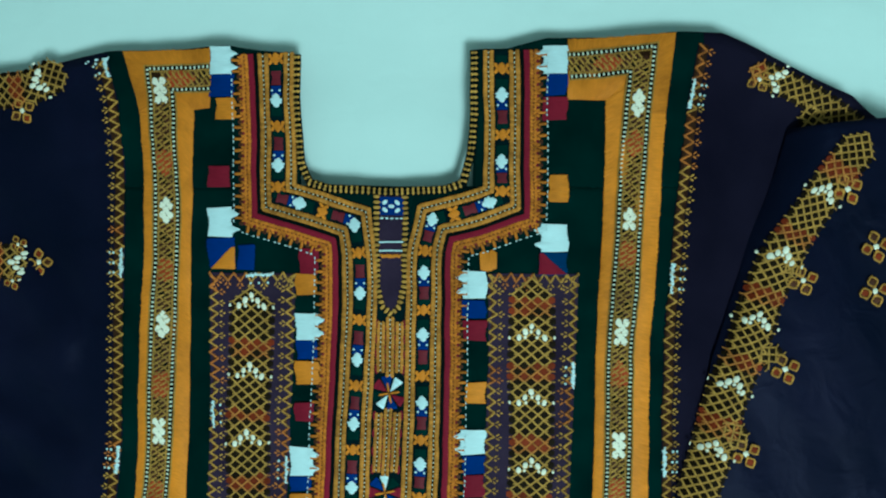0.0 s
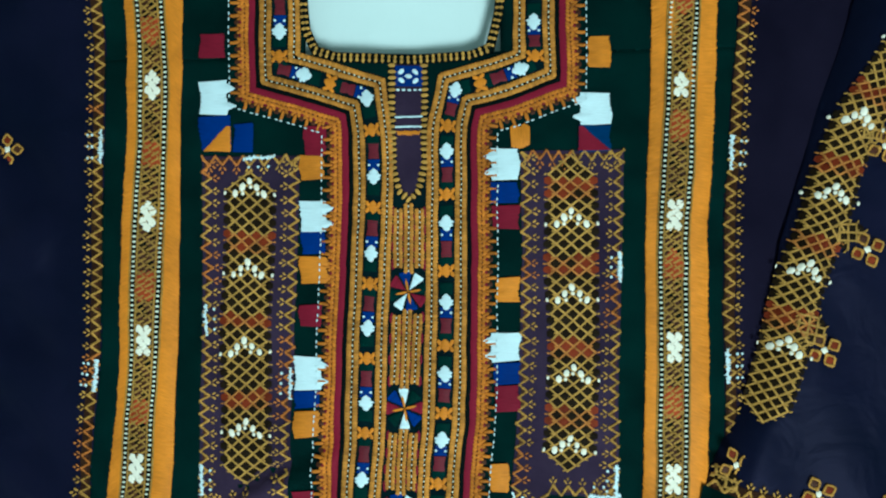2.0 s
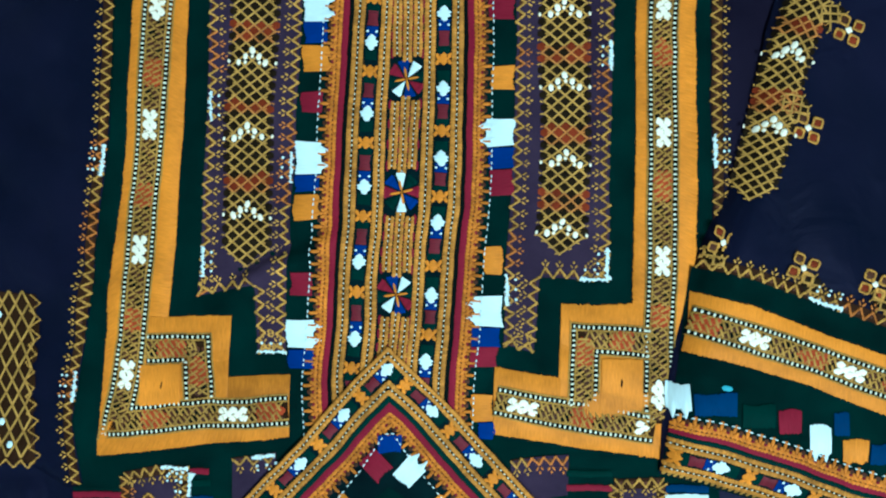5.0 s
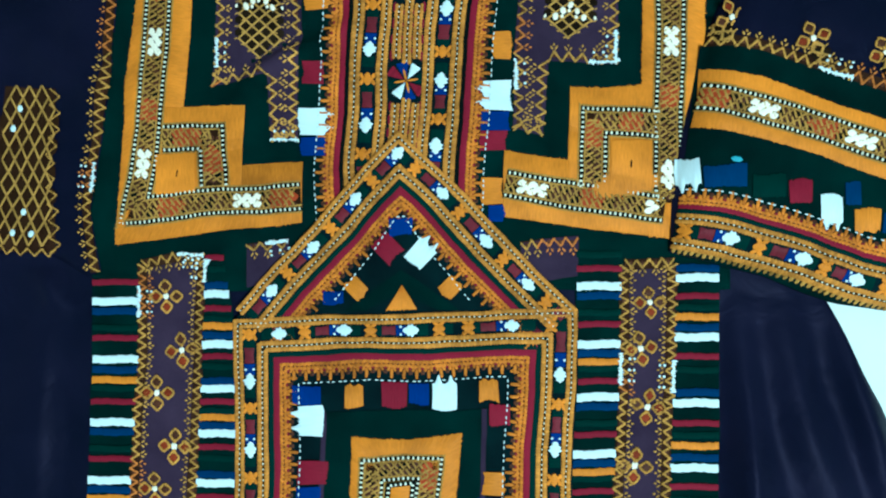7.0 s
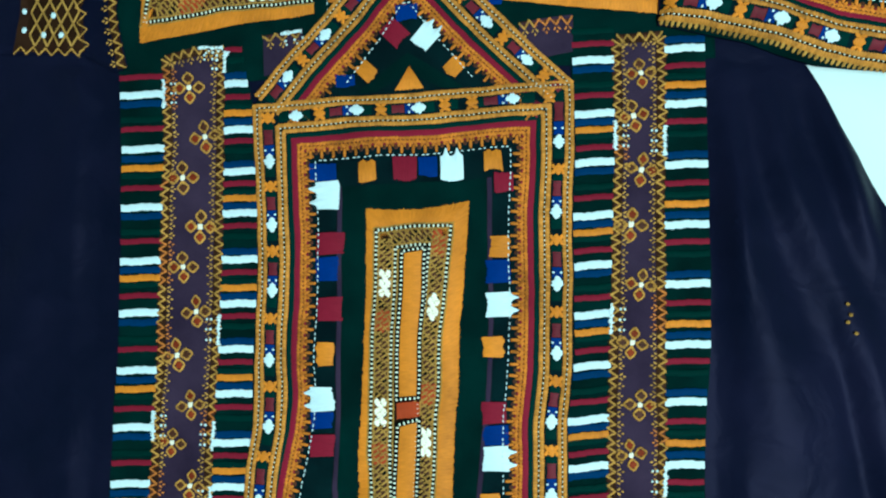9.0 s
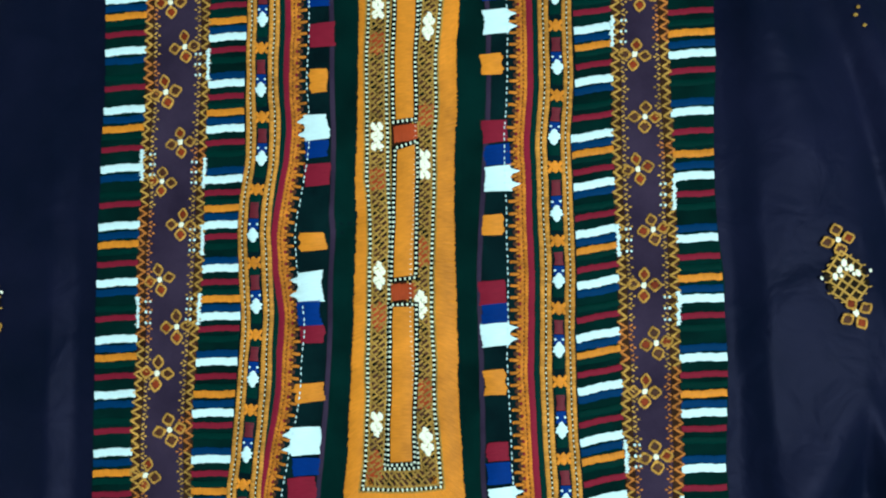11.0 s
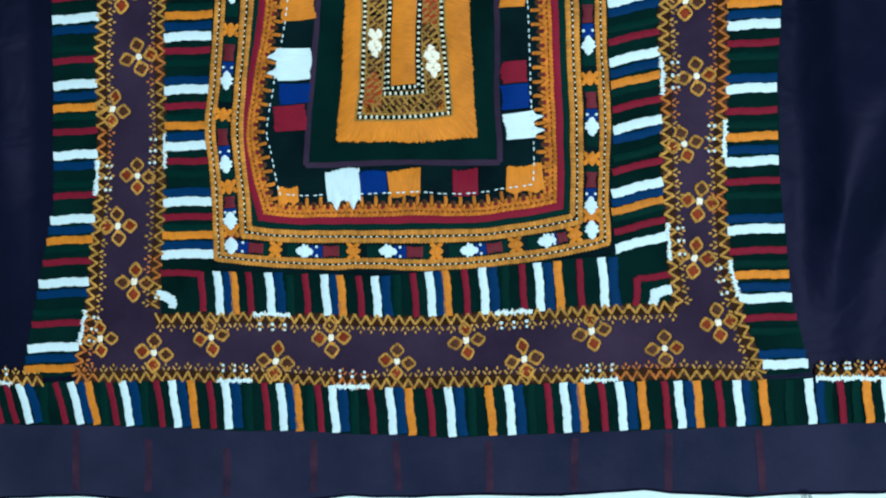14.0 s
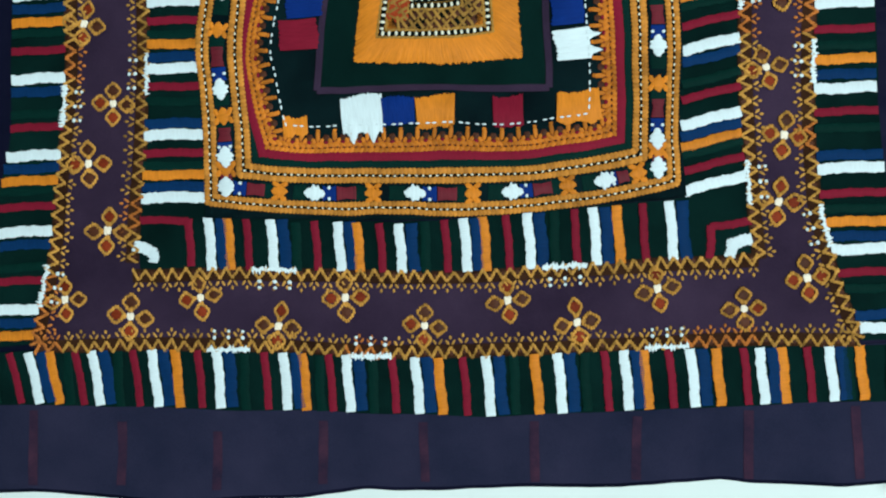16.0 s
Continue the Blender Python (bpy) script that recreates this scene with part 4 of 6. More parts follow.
# ---- zigzag edgings ----
def pronged_zigzag(gold, amber, fill, points, side, pitch=0.0085, amp=0.0033, z=0.0014):
    """A zigzag of short upright stitches; from each outer tip a forked prong with a knot. Some stretches are of amber thread."""
    table = lengths(points)
    n = max(4, 2 * int(table[-1] / pitch))
    last = None
    for i in range(n + 1):
        c, d = along(points, i * table[-1] / n, table)
        up = Vector((-d.y, d.x)) * side
        q = c + up * (amp if i % 2 else -amp) * random.uniform(0.8, 1.2) + d * random.uniform(-1, 1) * pitch * 0.06
        row = amber if noise.noise((c.x * 22, c.y * 22, 31)) > 0.22 else gold
        if last is not None:
            stepped(row, last, q, up, 0.0013, 0.0028, z)
        if i % 2:
            for k in (-1, 1):
                bead(row, q + up * 0.0026 + d * k * 0.0016, (up + d * k * 0.7).normalized(), random.uniform(0.0030, 0.0040), 0.0013, 0.0009, z - 0.0002)
            bead(row, q + up * random.uniform(0.0046, 0.0054), up, 0.0024, 0.0014, 0.0009, z - 0.0002)
            bead(fill, q - up * 0.0030, up, 0.0034, 0.0026, 0.0004, z - 0.0003)
        last = q


def zig_edge(parent, points, side, whites=(), pitch=0.0085, amp=0.0033):
    """Gold and brown zigzag edging with forked prongs, and short white stretches."""
    gold, amber, red, base = Work(), Work(), Work(), Work()
    points = eased(points)
    ribbon(base, offset(points, side * 0.0005), 0.0072, 0.0008, 0.0002)
    pronged_zigzag(gold, amber, red, points, side, pitch, amp)
    ob = part("zigzag_edging", base, BROWN_FIELD, parent, "brown and gold zigzag edging")
    for q in whites:
        white = Work()
        s = nearest(points, q)
        m = [along(points, min(max(0, s + k * 0.0115), lengths(points)[-1]))[0] for k in (-1, -0.5, 0, 0.5, 1)]
        satin(white, offset(m, -side * 0.0034), offset(m, -side * 0.0004), 0.0016, 0.0019, 0.0013)
        dots(white, offset(m, side * 0.0042), 0.0066, 0.0024, 0.0019, 0.0008, 0.0019)
        dots(white, offset(m, side * 0.0074), 0.0066, 0.0020, 0.0016, 0.0008, 0.0019)
        part("white_stretch", white, WHITE, ob)
    part("gold_zigzag", gold, GOLD, ob)
    if amber.verts:
        part("gold_zigzag", amber, AMBER, ob)
    part("rust_zigzag", red, MAROON_BROWN, ob)
    return ob


BROWN_FIELD = cloth("brown_plum_cotton", (0.017, 0.0068, 0.004), (0.042, 0.0180, 0.009), scale=45)
zig_edge(dress, path_of(ZIG_L), -1, path_of([(-208, 445), (-197.5, 291), (-205.3, 134), (-225, -27)]))
zig_edge(dress, path_of(ZIG_R + [(228, 60)]), 1, path_of([(241, 421), (229.5, 281), (226.3, 138)]))


# ---- lattice panels ----
def lattice(parent, points, width, cell=0.0076, chevrons=(), z=0.0012, plain=False, squeeze=1.0):
    """A net of crossing gold threads along a path, with dark cells, rust stretches and white chevrons."""
    gold, rust, dark, red = Work(), Work(), Work(), Work()
    table = lengths(points)
    L = table[-1]
    marks = [nearest(points, q) for q in chevrons]

    def at(s, v):
        c, d = along(points, s, table)
        return c + Vector((-d.y, d.x)) * v * squeeze

    def inside(s, v):
        return 0 <= s <= L and abs(v) * squeeze <= min(width / 2, min(s, L - s) + cell * 0.6)

    def rusty(s):
        return not plain and any(-0.021 < s - m < -0.0085 for m in marks)

    half = cell / 2
    rows, cols = int(L / half), int(width / 2 / half / squeeze)
    for i in range(rows + 1):
        for j in range(-cols, cols + 1):
            if (i + j) % 2:
                continue
            s, v = i * half, j * half
            d = along(points, s, table)[1]
            work = rust if rusty(s) else gold
            for e in (-1, 1):
                if inside(s, v) and inside(s + half, v + e * half):
                    strand(work, at(s, v), at(s + half, v + e * half), 0.0013 if not plain else 0.0016, z + random.uniform(0, 0.0003), 0.0010)
            if inside(s, v) and not plain:
                bead(work, at(s, v), d, 0.0022, 0.0019, 0.0013, z)
                if not inside(s, v + 2 * half) or not inside(s, v - 2 * half):
                    out = Vector((-d.y, d.x)) * (1 if v > 0 else -1)
                    bead(work, at(s, v) + out * 0.0022, (out + d * random.uniform(-0.6, 0.6)).normalized(), 0.0026, 0.0011, 0.0008, z)
            if inside(s + half, v) and inside(s, v) and inside(s + cell, v):
                bead(red if rusty(s + half) and random.random() < 0.75 else dark, at(s + half, v), d, cell * 0.72, cell * 0.62 * squeeze, 0.0004, z)
    net = part("lattice_net", gold, GOLD_NET, parent, "gold thread lattice")
    part("net_filling", dark, UMBER if not plain else BROWN, net)
    if rust.verts:
        part("rust_threads", rust, RUST_NET, net)
        part("net_filling", red, RUST_CELL, net)
    for m in marks:
        d = along(points, m, table)[1]
        n = Vector((-d.y, d.x))
        for j in (-3, -2, -1, 0, 1, 2, 3):
            white = Work()
            if abs(j) == 3:
                q = at(m + 2 * half, (1 if j > 0 else -1) * (width / 2 / squeeze + 0.0012))
            else:
                q = at(m + abs(j) * half * 1.02, j * half * 0.98)
            size = 0.55 if abs(j) == 3 else random.uniform(0.9, 1.15)
            bead(white, q, (d + n * random.uniform(-0.35, 0.35)).normalized(), 0.0056 * size, 0.0034 * size, 0.0013, z + 0.001)
            if abs(j) < 2:
                bead(white, q + d * 0.0042 + n * random.uniform(-0.001, 0.001), d, 0.0030, 0.0022, 0.0011, z + 0.001)
            part("white_stitch", white, CREAM, net)
    return net


GOLD_NET = thread("gold_net_thread", (0.42, 0.225, 0.050), vary=0.55)
RUST_NET = thread("rust_net_thread", (0.44, 0.160, 0.036), vary=0.6)
RUST_CELL = thread("rust_cell_thread", (0.17, 0.024, 0.008), vary=0.6, gloss=0.04)
UMBER = thread("umber_cell_thread", (0.013, 0.008, 0.004), vary=0.6, gloss=0.02)
LAT_L = [(-128, 284), (-60, 283), (-62.5, 232), (-65, 190), (-68, 125), (-70, 74), (-72.7, 49.6), (-72.8, -2), (-93, -3.6), (-95, 45), (-135.8, 37.3), (-132, 110), (-129, 204), (-128.4, 226.3)]
LAT_R = [(88.5, 283.7), (159, 284), (156.2, 226.8), (154.2, 127.2), (153.1, 48.3), (104.9, 50), (100.5, -2.1), (79.7, 3.9), (81.3, 48.2), (86.2, 126.4), (90, 215)]


def panel(outline, centre_line, chevrons, edges, whites):
    ob_work = Work(0.0009)
    polygon(ob_work, path_of(outline))
    ob = part("lattice_panel", ob_work, PLUM, dress, "plum panel with a gold thread lattice and zigzag edges")
    lattice(ob, path_of(centre_line), 0.031, 0.0086, chevrons=path_of(chevrons), squeeze=1.15)
    gold, amber, rust = Work(), Work(), Work()
    for e, side in edges:
        pts = path_of(e)
        pronged_zigzag(gold, amber, rust, offset(pts, side * 0.0032), side, 0.0086, 0.0032)
    for q, d in whites:
        q, d = Vector(q) * MM, Vector(d)
        n = Vector((-d.y, d.x))
        white = Work()
        satin(white, [q - d * 0.011, q + d * 0.011], [q - d * 0.010 + n * 0.0026, q + d * 0.011 + n * 0.0030], 0.0016, 0.002, 0.0013)
        dots(white, [q - d * 0.010 + n * 0.0075, q + d * 0.010 + n * 0.0075], 0.0062, 0.0022, 0.0018, 0.0008, 0.002)
        part("white_stretch", white, WHITE, ob)
    part("gold_zigzag", gold, GOLD, ob)
    if amber.verts:
        part("gold_zigzag", amber, AMBER, ob)
    part("rust_zigzag", rust, MAROON_BROWN, ob)


panel(LAT_L, [(-94, 273), (-97, 211), (-100.5, 157), (-99.5, 102), (-102, 56)], [(-94.3, 266), (-97.7, 211.4), (-100.5, 157.5), (-99.3, 102)],
      [([(-128, 284), (-60, 283)], -1), ([(-128.4, 282), (-128.5, 204), (-132, 110), (-135.8, 37.3)], 1), ([(-135.8, 37.3), (-95, 45)], 1), ([(-95, 45), (-93, -3.6)], 1),
       ([(-93, -3.6), (-72.8, -2)], 1), ([(-60, 283), (-62.5, 232), (-68, 125), (-72.7, 49.6), (-72.8, -2)], -1)],
      [((-88, 283.5), (-1, 0)), ((-128.5, 172), (0, -1)), ((-68.5, 128), (0, 1)), ((-83, -3.5), (1, 0)), ((-133.5, 62), (0, -1))])
panel(LAT_R, [(123, 281), (122.4, 215), (124, 138), (119.2, 62)], [(122.6, 243), (122.2, 191.5), (124.5, 138), (119.1, 89.5)],
      [([(88.5, 283.7), (159, 284)], -1), ([(88.5, 283), (90, 215), (86.2, 126), (81.3, 48), (79.7, 3.9)], 1), ([(159, 284), (156.2, 226.8), (154.2, 127), (153.1, 48.3)], -1),
       ([(104.9, 50), (153.1, 48.3)], 1), ([(104.9, 50), (100.5, -2.1)], -1), ([(79.7, 2.5), (100.5, -2.1)], 1)],
      [((156, 205), (0, 1)), ((144, 48.5), (1, 0)), ((153.5, 60), (0, 1)), ((81, 42), (0, -1))])

# ---- the pocket with its gabled top ----
plain_work = Work


def pocket_height(x, y):
    return swell(x, y) + 0.0026


def Work(lift=0.0):
    return plain_work(lift, pocket_height)


POCKET_L = [(-106.5, -140.3), (-106.5, -173.3), (-107.5, -222.1), (-109.8, -270.9), (-114.8, -323.2), (-116, -373.6), (-124.3, -429.3),
    (-124.1, -479.6), (-130, -532.2), (-136.6, -584.2), (-139.2, -637.3), (-139.5, -671.3)]
POCKET_R = [(111.4, -133.2), (111.1, -167.8), (107.2, -219.7), (105.7, -273.1), (104.7, -324.3), (97.1, -373.6), (96, -428.2), (94.5, -476.1),
    (90.3, -523.4), (88.5, -579.7), (88.7, -627.8), (85.3, -675.9)]
POCKET_BASE = [(-140, -690), (-92, -694), (-40, -696), (10, -699.3), (58, -695.5), (84.5, -690.5)]
pocket = holder("pocket", dress, "long gabled pocket panel with nested embroidered frames")
outline = [(0, -0.5), (-58, -63), (-117.5, -129)] + [(x - 9.5, y) for x, y in POCKET_L[1:]] + [(-151, -703), (-50, -710), (99, -706)] + \
          [(x + 12.5, y) for x, y in reversed(POCKET_R[1:])] + [(122.5, -128.5), (62, -63)]
w = Work(0.0008)
polygon(w, path_of(outline))
thick(part("pocket_ground", w, DARKFIELD, pocket), 0.0038)


def pinch(points):
    """The inner lines run closer to the frame where the pocket's edge puckers."""
    ys = [-0.67, -0.65, -0.622, -0.60, -0.56, -0.52, -0.49, -0.455, -0.43, -0.39, -0.36]
    by = [0.0, 0.0046, 0.0068, 0.0052, 0.0012, 0.0008, 0.0, 0.0042, 0.0036, 0.0012, 0.0]
    return [Vector((p.x - (float(np.interp(p.y, ys, by)) if p.x < -0.07 else 0.0), p.y)) for p in points]


def framed(points, diamonds, side, inner=True, dash=True, ochre_first=lambda c: True):
    base = eased(path_of(points))
    motif_band(pocket, base, path_of(diamonds), 0.0092, 0.0022, ochre_first=ochre_first)
    chain_band(pocket, offset(base, -side * 0.0078), 0.0064, 0.0028)
    chain_band(pocket, offset(base, side * 0.0090), 0.0074, 0.0028)
    if inner:
        stripe_line(pocket, pinch(offset(base, side * 0.0150)), 0.0040, GREEN, "green_line")
        stripe_line(pocket, pinch(offset(base, side * 0.0190)), 0.0048, MAROON, "maroon_line")
        tooth_band(pocket, pinch(offset(base, side * 0.0256)), side)
    if dash:
        dashes(pocket, pinch(offset(base, side * 0.0352)))


framed([(-109, -130), (-61.3, -79), (-31.5, -45.5), (0.1, -13), (30.9, -42), (60.6, -76), (114, -130)],
       [(-90.8, -110.1), (-61.3, -79.2), (-31.5, -44.8), (0.1, -14.2), (30.9, -41.4), (60.6, -76), (88, -107.9)], -1, dash=False)
dashes(pocket, path_of([(-47, -118), (-20, -84), (-2, -59), (3, -59), (22, -84), (49, -118)]))
PUCKERED_L = [(-106.5, -173), (-106.3, -223), (-106.4, -246), (-107.7, -274), (-110, -298), (-112, -324), (-111.8, -348), (-114.2, -375), (-119.6, -402),
              (-123.2, -428), (-122.8, -455), (-122.2, -481), (-123.8, -506), (-127, -533), (-131.2, -562.6), (-135, -588), (-139, -609), (-139.2, -621),
              (-137.6, -638), (-136.8, -657), (-138.5, -687)]
frame_line = [(40, -136.3), (8, -138), (-40, -138), (-107.5, -140.5)] + PUCKERED_L + POCKET_BASE[1:-1] + [(85, -691)] + list(reversed(POCKET_R[1:])) + [(112, -134), (78, -134.5), (40, -136.3)]
framed(frame_line, POCKET_L[1:] + POCKET_BASE + POCKET_R[1:] + [(-86, -139.5), (-39.1, -137.5), (7.6, -138.3), (78, -134.3)], 1, ochre_first=lambda c: c.x < -0.09 and c.y > -0.68)
PATCH_POCKET_T = [('b', -66, -183, 20, 13), ('o', -32, -184, 13, 16), ('m', -4, -183, 18, 18), ('b', 13, -182, 14, 15), ('w', 31, -183, 17, 20),
    ('o', 62, -180, 13, 15), ('m', 69, -197, 14, 15)]
PATCH_POCKET_L = [('w', -64, -201, 19, 21), ('m', -62, -238, 21, 17), ('b', -65, -257, 17, 17), ('m', -64, -287, 19, 17), ('o', -68, -320, 13, 18),
    ('w', -73, -354, 19, 19), ('b', -73, -370, 17, 13), ('m', -73, -389, 19, 17), ('o', -79, -436, 19, 13), ('w', -83, -469, 20, 21),
    ('b', -84, -488, 17, 17), ('m', -83, -503, 17, 12), ('o', -87, -544, 21, 14), ('w', -92, -578, 22, 20), ('b', -92, -596, 19, 13),
    ('m', -96, -611, 20, 15)]
PATCH_POCKET_R = [('o', 65, -244, 15, 16), ('b', 63, -262, 18, 17), ('w', 63, -287, 20, 19), ('o', 58, -318, 16, 15), ('m', 56, -367, 18, 16),
    ('b', 57, -384, 18, 15), ('w', 57, -401, 20, 18), ('o', 51, -433, 15, 15), ('m', 47, -481, 20, 17), ('b', 48, -496, 19, 14),
    ('w', 48, -511, 22, 16), ('o', 45, -544, 16, 18), ('m', 44, -592, 15, 13), ('b', 44, -607, 17, 15), ('w', 46, -625, 20, 17)]
PATCH_POCKET_B = [('o', -100, -658, 13, 10), ('w', -65, -655, 21, 21), ('b', -46, -654, 16, 14), ('o', -27, -656, 19, 16), ('m', 10, -657, 15, 16),
    ('o', 46, -657, 23, 16)]
for rows, way in ((PATCH_POCKET_T, (0, 1)), (PATCH_POCKET_L, (-1, 0)), (PATCH_POCKET_R, (1, 0)), (PATCH_POCKET_B, (0, -1))):
    for k, x, y, wd, ht in rows:
        patch(pocket, k, x, y, wd, ht, way, 0.0022)
for k, x, y, wd, ht, way in (("b", 1, -66, 17, 12, (0, 1)), ("m", -9, -80, 15, 18, (-0.7, 0.7)), ("w", 15, -84, 15, 19, (0.7, 0.7)), ("o", -31, -108, 12, 14, (-0.7, 0.7)),
                             ("o", 35, -108, 12, 14, (0.7, 0.7)), ("b", -47, -115, 14, 9, (0, 1))):
    patch(pocket, k, x, y, wd, ht, way, 0.0022)
w = Work()
satin(w, path_of([(0.5, -106), (1, -106.2)]), path_of([(-10, -124), (12, -124)]), 0.0012, 0.0022)
part("ochre_gable_tip", w, OCHRE, pocket)
for a, b in (((0, -95), (-40, -124)), ((0, -95), (42, -124))):
    w = Work(0.0012)
    loft(w, path_of([a, b]), path_of([(a[0], a[1] - 16), (b[0] * 0.62, b[1])]), 10, 3)
    part("green_chevron", w, FIELD, pocket)

# inner green field and the ochre centre of the pocket
w = Work(0.0016)
polygon(w, path_of([(-54, -195), (58.6, -193), (60, -250), (56, -320), (47, -400), (38, -470), (33, -550), (31.4, -646), (-88, -640), (-81, -580), (-72, -525), (-66, -470), (-62, -401), (-57, -300)]))
field = part("pocket_field", w, FIELD, pocket, "bottle green field inside the pocket")
w = Work()
for a, b in (((-54, -195), (-57, -300)), ((-57, -300), (-62, -401)), ((-62, -401), (-72, -525)), ((-72, -525), (-88, -640)), ((-88, -640), (31.4, -646)), ((31.4, -646), (38, -470)), ((38, -470), (56, -320)), ((56, -320), (58.6, -193))):
    ribbon(w, path_of([a, b]), 0.0035, 0.0021, 0.0002)
part("plum_piping", w, PLUM, field)
panel_left = [(-33.9, -211.9), (-38, -300), (-44, -375), (-49, -450), (-56, -530), (-67.5, -627)]
panel_right = [(43.3, -209.5), (34, -300), (28.5, -366), (22, -456), (18.5, -540), (19, -630)]
centre_piece = holder("pocket_centre", pocket)
w = Work(0.0022)
mid_l, mid_r = [(-20, -226), (-25, -300), (-29, -396), (-34, -500), (-47, -612)], [(22, -226), (13, -300), (5, -396), (-3, -500), (-4, -612)]
satin(w, path_of(panel_left), path_of(mid_l), 0.0016, 0.0, 0.0009, 0.0006)
satin(w, path_of(panel_right), path_of(mid_r), 0.0016, 0.0, 0.0009, 0.0006)
satin(w, path_of([(-33.9, -211.9), (4, -213.8), (43.3, -209.5)]), path_of([(-20, -236), (22, -236)]), 0.0016, 0.0, 0.0009, 0.0006)
satin(w, path_of([(-67.5, -627), (-20, -631), (19, -630)]), path_of([(-47, -604), (-4, -604)]), 0.0016, 0.0, 0.0009, 0.0006)
part("ochre_border", w, OCHRE, pocket)
w = Work(0.0020)
polygon(w, path_of([(-22, -230), (23, -230), (12, -300), (4, -396), (-2, -500), (-5, -610), (-46, -610), (-36, -500), (-29, -396), (-25, -300)]))
part("pattern_ground", w, BROWN, pocket)
loop = [(-19.9, -235), (-23.1, -287), (-28, -352), (-29.5, -396), (-30.5, -440), (-36.3, -525), (-40.4, -577), (-44.5, -606), (-22, -607.5), (-4.5, -607), (-5.5, -571), (-5, -520), (-2.5, -463), (2.4, -420), (6.5, -365), (9.5, -323), (13.7, -287), (20.5, -234), (1.8, -233), (-19.9, -235)]
pattern_strip(pocket, path_of(loop), 0.045, 0.0112, 0.0030,
              creams=path_of([(-19, -269), (-27, -365), (-33, -463), (-39, -570), (14, -287), (5, -386), (-3, -486), (-5, -581)]),
              reds=path_of([(-22, -297), (-28, -395), (-35, -493), (-43, -597), (20, -239), (7, -351), (0, -451), (-5, -549)]))
bpy.data.objects.remove(centre_piece)
for quad in ([(-8, -244.7), (9, -243.2), (0.5, -354.6), (-16.1, -355.5)], [(-16, -374.1), (0.8, -369.9), (-5.9, -466.6), (-23.6, -468.3)], [(-24.6, -485.7), (-6.3, -486), (-14.6, -597), (-33.5, -597)]):
    a, b, c, d = quad
    w = Work()
    satin(w, path_of([a, d]), path_of([b, c]), 0.0012, 0.0034)
    bar = part("ochre_bar", w, OCHRE, pocket)
    ring = path_of([a, b, c, d, a])
    k, wh = Work(), Work()
    ribbon(k, ring, 0.0034, 0.0046, 0.0004)
    dots(wh, ring, 0.0034, 0.0025, 0.0014, 0.0006, 0.0051, 0.5, True)
    part("dark_edge", k, DARK, bar)
    part("white_edge_stitches", wh, CREAM_DULL, bar)
for y, x0, x1 in ((-364, -16.5, 1), (-477, -24, -6)):
    w = Work()
    satin(w, path_of([(x0, y + 6), (x1, y + 7)]), path_of([(x0, y - 6), (x1, y - 5)]), 0.0013, 0.0034)
    part("red_bridge", w, RED, pocket)


Work = plain_work

# ---- striped panels ----
def bar_mesh(material, key, length, width):
    """An embroidered bar one unit long and one wide, of short threads laid across it."""
    wk = Work(height=None)
    n = 26
    ph = random.random() * 6
    lines = []
    for i in range(2 * n + 1):
        f = i / (2 * n)
        wob = 0.06 * math.sin(f * 7 + ph) + 0.03 * math.sin(f * 26 + ph * 2)
        hi, lo = 0.5 + wob + random.uniform(-0.05, 0.05), -0.5 + wob + random.uniform(-0.05, 0.05)
        lines.append((Vector(((f - 0.5) * length, lo * width)), Vector(((f - 0.5) * length, hi * width))))
    laid(wk, lines, 0.0, 0.00045)
    return wk.mesh(key, material)


BARS = {}
for key, mat, nm in (("w", WHITE, "white_stripe"), ("o", OCHRE, "ochre_stripe"), ("m", MAROON, "maroon_stripe"), ("b", NIGHT, "blue_stripe"), ("g", GREEN, "green_stripe")):
    BARS[key] = [(nm, bar_mesh(mat, nm, 0.03, 0.005)) for _ in range(6)]


def stripe(parent, key, a, b, width, z=0.0012):
    """A bar from a to b, in metres."""
    nm, me = random.choice(BARS[key])
    d = b - a
    c = (a + b) / 2
    ob = new(nm, me)
    ob.parent = parent
    ob.matrix_basis = Matrix.Translation((c.x, c.y, swell(c.x, c.y) + z)) @ Matrix.Rotation(math.atan2(d.y, d.x), 4, "Z") @ Matrix.Diagonal((d.length / 0.03, width / 0.005, 1.0, 1.0))
    return ob


FB_LO = [(-187.4, -90), (-187.8, -153.7), (-192.6, -241.5), (-196.3, -311.4), (-201.9, -374.7), (-207, -437.2), (-210.3, -499), (-212.9, -535.1),
    (-216.9, -559.9), (-219.6, -616.1), (-224.5, -665.2), (-232, -710.3), (-246, -765.8)]
FB_LI = [(-142.6, -86.8), (-144.8, -154.6), (-149.2, -242), (-153.7, -312), (-159.8, -377.7), (-163.4, -440), (-170.7, -509.5), (-174.3, -538.4),
    (-177.3, -566), (-180, -619), (-185.7, -679.6), (-190.5, -724.6)]
FB_RI = [(157, -93), (154.9, -160.9), (149.9, -245.9), (145.5, -318.2), (145, -338.5), (141.2, -399.5), (139.8, -459.9), (136.1, -519.3),
    (135.9, -546.6), (133.7, -582), (133.5, -612.9), (131.4, -674.7), (134.4, -739.5)]
FB_RO = [(189.8, -91.8), (187.6, -161.6), (183.4, -246.3), (181.2, -318.4), (179.9, -341.3), (177.9, -402.1), (175.9, -462.2), (172.3, -521.4),
    (170.9, -549.8), (169.3, -583.8), (166.5, -622.8), (163.6, -673.3), (164.7, -717.5), (171.1, -747.9), (182.1, -781.8)]
